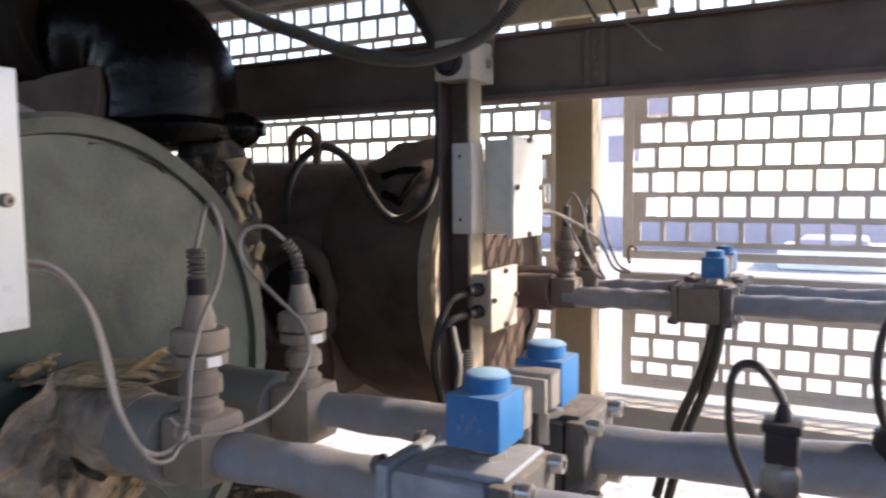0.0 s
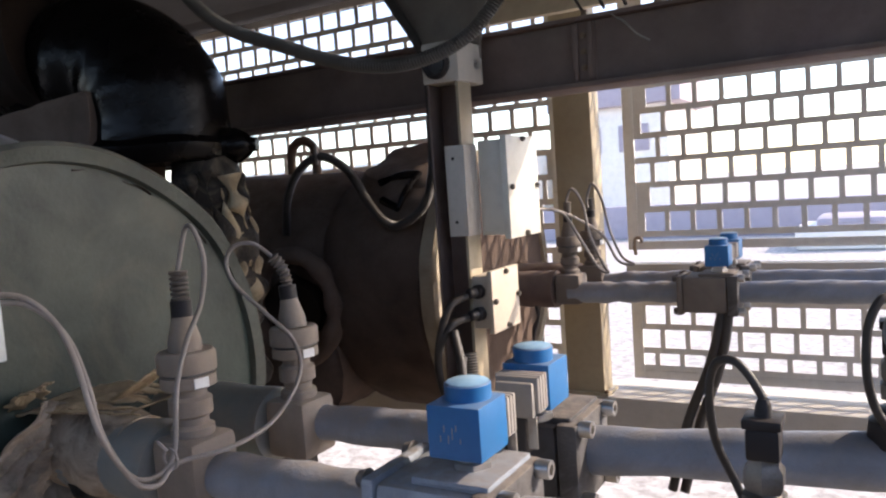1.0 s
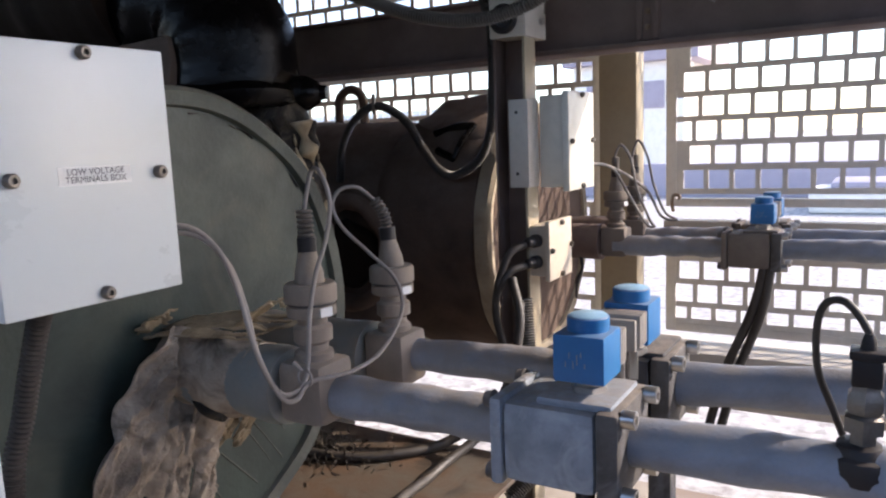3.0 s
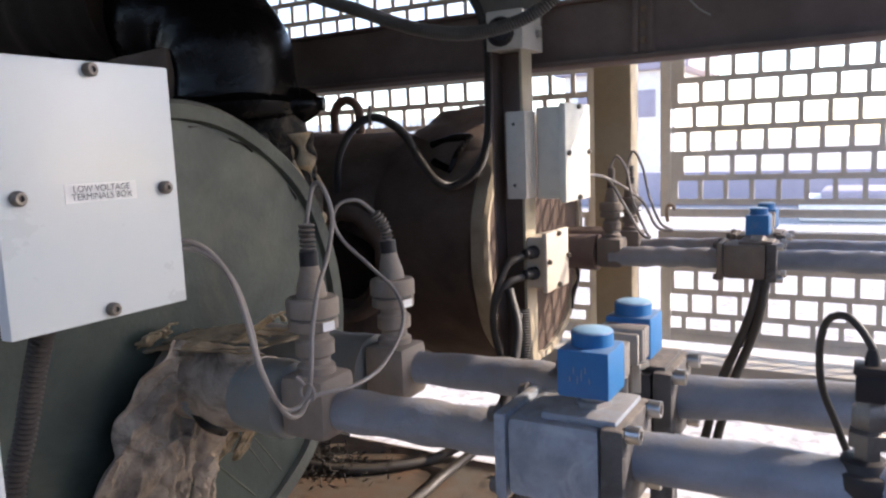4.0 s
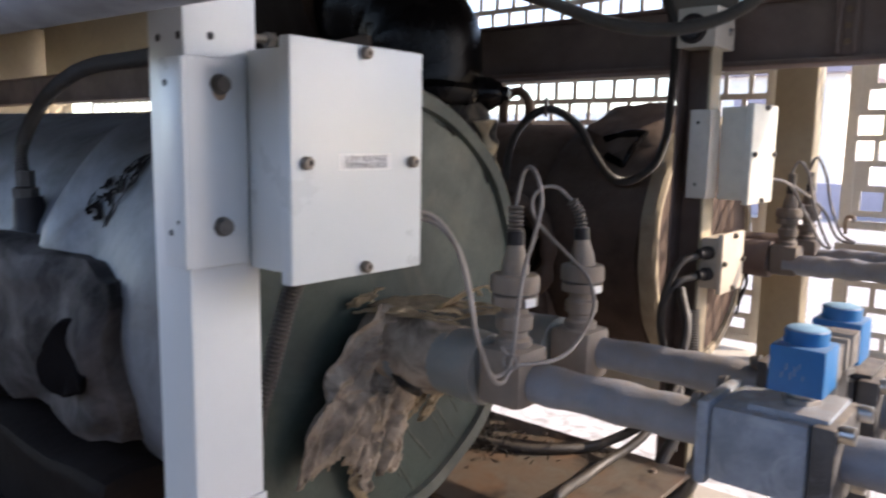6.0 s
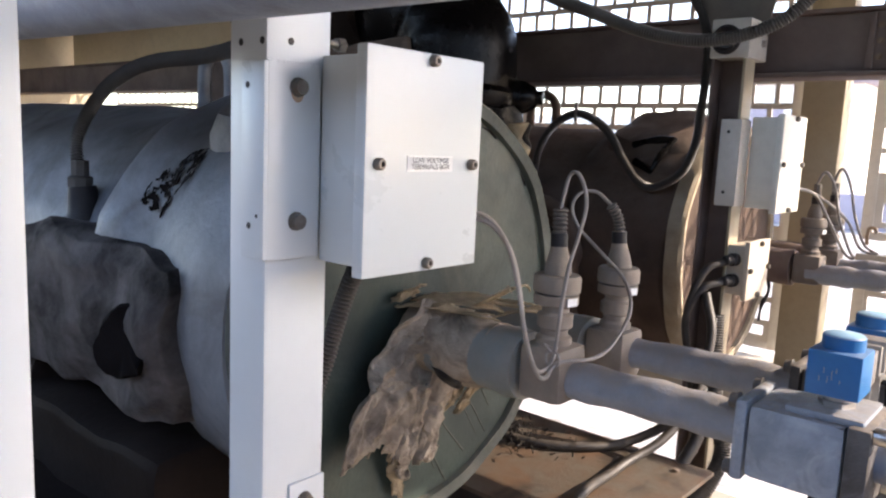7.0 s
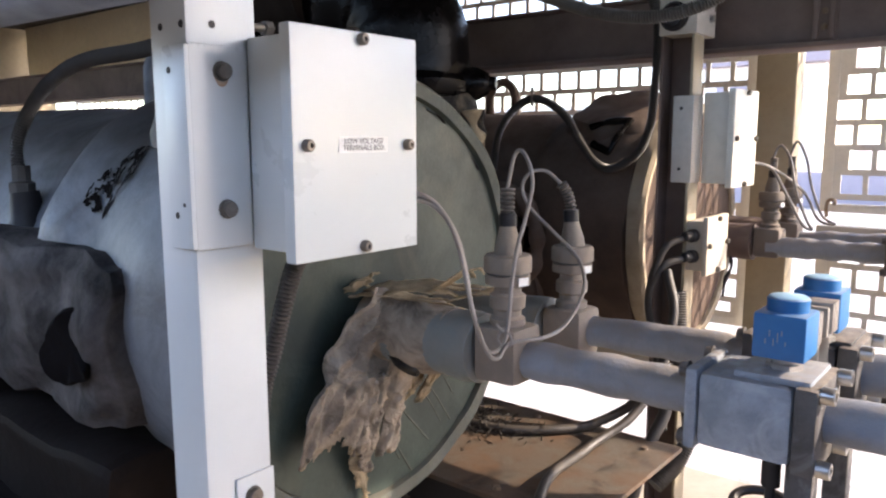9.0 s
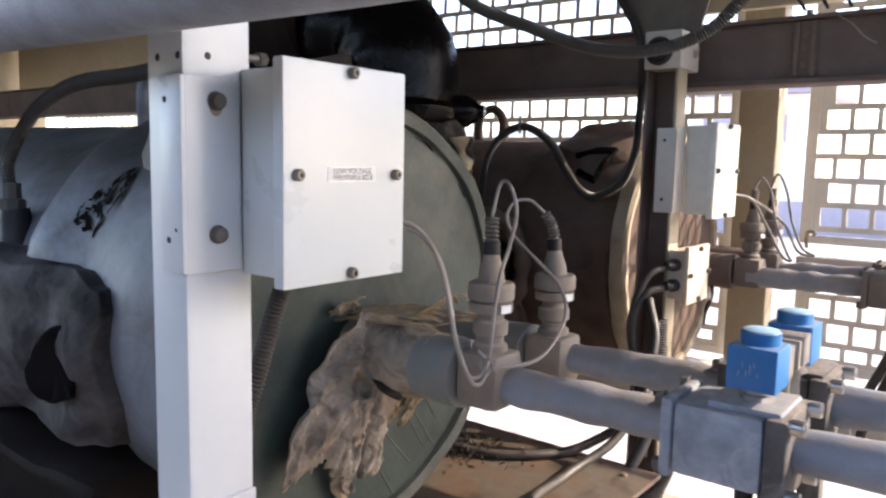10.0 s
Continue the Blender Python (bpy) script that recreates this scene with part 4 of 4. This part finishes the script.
for k, (ya, yb, zt, zb) in enumerate(((0.705, 0.735, 1.005, 0.905), (0.725, 0.757, 1.0, 0.89), (0.748, 0.778, 0.998, 0.91), (0.768, 0.797, 0.995, 0.945))):
    cloth("shred", [(ya, zt), (ya - 0.004, (zt + zb) / 2), (ya - 0.016, zb)], [(yb, zt), (yb - 0.008, (zt + zb) / 2), (yb - 0.022, zb)], -0.875 + 0.006 * (k % 2), -0.918, 11.7 + 1.9 * k, STRAW, 0.4, 0.010, 9, 26)
cloth("shred", [(0.592, 0.87), (0.603, 0.82), (0.622, 0.755)], [(0.622, 0.865), (0.636, 0.81), (0.645, 0.75)], -0.936, -0.948, 21.2, STRAW, 0.3, 0.008, 10, 26)
rag("strip", [(-0.955, 0.65, 1.11), (-0.89, 0.655, 1.118), (-0.82, 0.685, 1.116), (-0.76, 0.71, 1.106)], 0.07, 5, STRAW, 0.7, 0.002, 0.4)
rag("strip", [(-0.955, 0.68, 1.118), (-0.88, 0.71, 1.122), (-0.80, 0.74, 1.118), (-0.74, 0.76, 1.11)], 0.06, 6, STRAW, 0.7, 0.002, 0.4)
rag("strip", [(-0.955, 0.63, 1.12), (-0.93, 0.625, 1.14), (-0.90, 0.64, 1.145)], 0.05, 16, STRAW, 0.8, 0.002, 0.5)

part("wrap", tube([(-0.965, 0.680, 1.053), (-0.92, 0.680, 1.054), (-0.875, 0.678, 1.052), (-0.835, 0.677, 1.050), (-0.785, 0.676, 1.050)], 0.0565, 36, 10, lumps=0.009), RAG, lining, "stained cloth wrapped round the stub")
rag("shred", [(-0.85, 0.70, 1.118), (-0.82, 0.715, 1.14), (-0.80, 0.735, 1.150), (-0.785, 0.742, 1.135)], 0.045, 23, STRAW, 0.5, 0.002, 0.35)
rag("shred", [(-0.80, 0.70, 1.112), (-0.765, 0.725, 1.122), (-0.73, 0.75, 1.118)], 0.05, 24, STRAW, 0.6, 0.002, 0.3)
part("scrap", tube([(-0.90, 0.632, 1.025), (-0.865, 0.632, 1.012), (-0.83, 0.642, 1.002)], 0.008, 8, 8, lumps=0.012), NECK, lining)

# ---- plate between the compressors, far clutter ----
pl = thing("base_plate", (-0.95, 1.1, 0.56), "oily rust-stained steel plate between the compressors", "plate")
part("plate", box(-1.5, -0.66, 0.87, 1.31, 0.69, 0.70, 0.002), RUSTPLATE, pl)
part("leg", box(-1.4, -0.80, 0.93, 1.25, 0.02, 0.69, 0.004), DECK, pl)

twig = random.Random(8)
bm = bmesh.new()
for k in range(420):
    at = Vector((-1.22 + 0.12 * twig.gauss(0.9, 0.6), 1.10 + 0.05 * twig.gauss(0.8, 0.8), 0.703 + 0.02 * twig.random()))
    d = Vector((twig.random() - 0.5, twig.random() - 0.5, 0.35 * twig.random())) * (0.015 + 0.025 * twig.random())
    rod(at, at + d, 0.0008 + 0.0014 * twig.random(), 5, bm)
tagged(part("litter", bm, NECK), "dry twigs and dirt lying on the oily plate", "litter", kind="stuff")
for bx, by in ((-0.72, 0.92), (-0.72, 1.25), (-0.86, 0.90), (-1.0, 1.27)):
    hexbolt("bolt", (bx, by, 0.70), (0, 0, 1), 0.007, 0.006, RUST, pl)

# overhead slab, eave strip and closing walls added to limit light; beige panels
# Added slab overhead; its edges set where sun and skylight come in.
tagged(part("added_ceiling", box(-6.0, 0.85, -0.8, 2.42, 2.15, 2.2, 0.004), DECK), "dark slab added overhead in place of a fan deck, to limit skylight", "deck", kind="structure")
# Added sun block for the top of the brown casing.
tagged(part("eave", box(-6.0, -0.1, 2.421, 2.76, 2.16, 2.2, 0.004), DECK), "dark strip added past the guard panels to block sun on the brown compressor", "eave", kind="structure")
# Unseen wall behind the camera, there to cut skylight.
tagged(part("wall_south", box(-6.0, 3.0, -3.1, -3.0, 0.0, 2.2, 0.004), DECK), "dark plain wall added out of view to cut skylight from the south", "wall", kind="structure")
# Unseen wall on the open side, darkens what faces +x.
tagged(part("wall_east", box(2.6, 2.7, -3.0, 1.6, 0.0, 2.05, 0.004), DECK), "dark plain wall added out of view to cut low skylight from the east", "wall", kind="structure")
# Added end closure, part of the light enclosure.
tagged(part("wall_west", box(-6.06, -6.0, -0.5, 2.42, 0.0, 2.2, 0.004), TAN), "tan plain wall added to close the west end against skylight", "wall", kind="structure")
tagged(part("beige_panel", box(-5.9, -2.7, 2.2, 2.23, 1.77, 2.148, 0.003), BEIGE), "beige sheet-metal panel under the deck", "panel")
tagged(part("beige_panel", box(-0.95, -0.45, 1.95, 1.98, 1.80, 2.148, 0.003), BEIGE), "beige sheet-metal panel above the cross beam", "panel")
for k in range(3):
    cable("deck_wire", [(-0.72 + 0.09 * k, 1.92, 2.14), (-0.69 + 0.08 * k, 1.90, 2.0), (-0.62 + 0.06 * k, 1.86, 1.85), (-0.55 + 0.05 * k, 1.78, 1.75)], 0.004, CABLEBLACK, "thin black wire hanging from the deck")
cable("loose_tie", [(-0.455, 1.684, 1.712), (-0.425, 1.675, 1.69), (-0.40, 1.678, 1.662), (-0.375, 1.68, 1.645)], 0.0022, CABLE, "loose pale cable tie on the cross beam")


# ---- probes and cables on the pipes ----
def probe(x, y, z, lean):
    t = thing("pressure_probe", (x, y, z), "pressure probe with a black plug clamped on a pipe", "probe", "pressure probes")
    d = Vector(lean).normalized()
    at = Vector((x, y, z))
    part("saddle", lathe([(0.027, -0.012), (0.030, -0.002), (0.027, 0.010), (0.022, 0.012), (0.020, 0.020), (0.016, 0.022)], at, d, 10, wobble=0.006), PLUGBLACK, t)
    part("fitting", lathe([(0.012, 0), (0.012, 0.010), (0.018, 0.012), (0.018, 0.026), (0.014, 0.029), (0.0165, 0.034), (0.0165, 0.046), (0.013, 0.050), (0.013, 0.056)], at + d * 0.02, d, 6), SCREW, t)
    q = at + d * 0.092
    part("plug", box(q.x - 0.0125, q.x + 0.0125, q.y - 0.0125, q.y + 0.0125, q.z - 0.017, q.z + 0.008, 0.003), PLUGBLACK, t)
    part("plug_head", box(q.x - 0.0145, q.x + 0.0145, q.y - 0.0145, q.y + 0.0145, q.z + 0.0082, q.z + 0.016, 0.002), PLUGBLACK, t)
    part("plug_gland", lathe([(0.007, 0), (0.006, 0.008), (0.004, 0.014)], q + d * 0.016, d, 12), PLUGBLACK, t)
    return at + d * 0.122


e1 = probe(-0.052, 0.677, 1.066, (0.02, 0, 1))
e2 = probe(0.045, 0.890, 1.104, (-0.02, 0, 1))
cable("probe_cable", [tuple(e1), (-0.060, 0.680, 1.205), (-0.072, 0.683, 1.215), (-0.086, 0.688, 1.210), (-0.093, 0.695, 1.185), (-0.091, 0.705, 1.14), (-0.075, 0.72, 1.09), (-0.05, 0.74, 1.0), (-0.03, 0.76, 0.8)], 0.0036, CABLEBLACK, "black cable looping down from a probe plug")
cable("probe_cable", [tuple(e2), (0.042, 0.878, 1.236), (0.030, 0.866, 1.234), (0.020, 0.858, 1.21), (0.018, 0.852, 1.17), (0.024, 0.855, 1.135), (0.036, 0.86, 1.112)], 0.0042, CABLEBLACK, "black cable looping past the further probe")
cable("grey_hose", [(0.5, 0.86, 1.292), (0.25, 0.83, 1.285), (0.13, 0.81, 1.272), (0.07, 0.80, 1.255), (0.042, 0.80, 1.228), (0.046, 0.80, 1.195), (0.075, 0.80, 1.13), (0.105, 0.80, 1.04), (0.13, 0.80, 0.85)], 0.0088, PIPE, "dusty grey-blue hose bending down past the pipes", 0, 12, 16)
cable("grey_hose", [(0.5, 0.88, 1.28), (0.25, 0.85, 1.28), (0.13, 0.83, 1.27), (0.085, 0.825, 1.25), (0.075, 0.825, 1.21), (0.10, 0.825, 1.13), (0.15, 0.82, 1.02), (0.2, 0.82, 0.85)], 0.0045, PIPE, "dusty grey-blue hose beside another hose", 0, 12, 16)
tp = thing("cable_plug", (0.046, 0.80, 1.245), "small black plug standing on the hose bend", "plug")
part("plug", lathe([(0.0055, 0), (0.006, 0.012), (0.0042, 0.02), (0.0028, 0.024), (0.002, 0.032)], (0.048, 0.80, 1.244), (-0.1, 0, 1), 12), PLUGBLACK, tp)
kn = thing("valve_knob", (0.09, 0.80, 1.17), "small dark blue valve knob on the hose", "knob")
part("knob", lathe([(0.006, 0), (0.006, 0.02), (0.013, 0.022), (0.014, 0.04), (0.010, 0.046), (0, 0.047)], (0.065, 0.795, 1.165), (1, -0.1, 0.15), 14), PLUGBLACK, kn)
cable("pale_cable", [(0.06, 0.95, 1.235), (0.10, 0.95, 1.20), (0.16, 0.94, 1.17), (0.24, 0.93, 1.19), (0.4, 0.92, 1.24)], 0.005, CABLE, "pale cable behind the hoses")
for k in range(2):
    cable("black_cable", [(-0.285 - 0.016 * k, 1.96, 1.03), (-0.295 - 0.02 * k, 1.95, 0.95), (-0.315 - 0.025 * k, 1.95, 0.87), (-0.36 - 0.03 * k, 1.94, 0.74), (-0.40 - 0.03 * k, 1.92, 0.57)], 0.012, CABLEBLACK, "black cable hanging below the far valve", 0, 10, 12)
stand = thing("pipe_stand", (-0.285, 0.685, 0.56), "dark steel strut under a valve block", "strut")
part("strut", box(-0.30, -0.27, 0.67, 0.70, 0.02, 1.0, 0.003), DARKCAST, stand)
stand2 = thing("pipe_stand", (-0.285, 0.888, 0.56), "dark steel strut under the further valve block", "strut")
part("strut", box(-0.30, -0.27, 0.873, 0.903, 0.02, 1.0, 0.003), DARKCAST, stand2)
drain = thing("drain_tap", (-0.32, 0.685, 0.93), "black drain tap with a hose ring under a valve", "tap")
part("stem", lathe([(0.006, 0), (0.006, 0.02), (0.011, 0.022), (0.011, 0.06), (0.008, 0.075)], (-0.318, 0.685, 0.932), (0, 0, 1), 14), PLUGBLACK, drain)
part("ring", tube([(-0.325 + 0.034 * math.cos(a), 0.685 + 0.02 * math.sin(a), 0.925 + 0.01 * math.sin(a)) for a in [k * 0.52 for k in range(13)]], 0.006, 8, 4), PLUGBLACK, drain)
# cables over the plate and down beside the dark post
cable("black_cable", [(-1.25, 1.10, 0.715), (-1.04, 1.12, 0.712), (-0.93, 1.18, 0.712), (-0.848, 1.28, 0.72), (-0.76, 1.36, 0.80), (-0.74, 1.43, 0.95), (-0.78, 1.48, 1.05)], 0.011, CABLEBLACK, "black cable lying over the oily plate")
cable("black_cable", [(-0.70, 0.84, 0.50), (-0.765, 0.90, 0.712), (-0.80, 1.14, 0.715), (-0.76, 1.28, 0.76), (-0.735, 1.38, 0.86), (-0.75, 1.46, 1.0)], 0.010, CABLEBLACK, "dusty cable lying over the oily plate")
cable("flex_conduit", [(-0.76, 1.50, 1.0), (-0.73, 1.46, 0.82), (-0.70, 1.46, 0.70), (-0.71, 1.42, 0.62), (-0.74, 1.36, 0.57)], 0.020, CONDUIT, "grey corrugated conduit beside the dark post", 0.004)
cable("black_cable", [(-0.74, 1.40, 0.85), (-0.72, 1.36, 0.76), (-0.735, 1.30, 0.68), (-0.75, 1.26, 0.57)], 0.014, CABLEBLACK, "thick black cable beside the dark post")
drip = thing("rag_scrap", (-0.78, 1.98, 0.95), "dark scrap hanging from the lagged stub", "scrap")
part("scrap", tube([(-0.80, 1.985, 1.03), (-0.795, 1.985, 0.99), (-0.81, 1.985, 0.95), (-0.815, 1.985, 0.90)], 0.006, 6, 6, lumps=0.008), PLUGBLACK, drip)
gp = thing("post", (0.30, 1.62, 0.56), "pale grey steel post before the cross beam", "post")
part("shaft", box(0.15, 0.235, 1.60, 1.66, 0.02, 1.63, 0.004), SILL, gp)

# ---- far background ----
far = thing("low_wall", (0, 16, 0), "lilac low wall beyond the yard", "wall", kind="structure")
part("wall", box(-9, 30, 16, 16.4, 0, 0.70, 0.02), LILAC, far)
hut = thing("far_building", (-5.5, 20, 0), "far white building with a lilac fascia", "building")
part("wall", box(-7.6, -4.6, 20, 24, 0, 3.2, 0.02), FARWHITE, hut)
part("fascia", box(-7.8, -4.2, 19.7, 24, 3.2, 3.95, 0.02), LILAC, hut)
for k in range(2):
    part("window", box(-7.2 + 1.3 * k, -6.4 + 1.3 * k, 19.95, 20, 2.0, 2.7, 0.01), LILAC, hut)
shed = thing("shed", (-13, 18, 0), "far shed with pale corrugated cladding", "building")
part("wall", box(-30, -8.2, 19, 24, 0, 2.3, 0.02), FARWHITE, shed)
for k in range(80):
    part("rib", box(-29.9 + 0.27 * k, -29.8 + 0.27 * k, 18.96, 19.0, 0.3, 2.2, 0), FARWHITE, shed)
van = thing("parked_car", (-0.8, 13, 0), "pale parked car in the yard", "car")
part("body", box(-1.1, 0.5, 13, 14.5, 0.0, 0.36, 0.08), FARWHITE, van)
part("cabin", box(-0.8, 0.2, 13.1, 14.4, 0.35, 0.50, 0.08), LILAC, van)
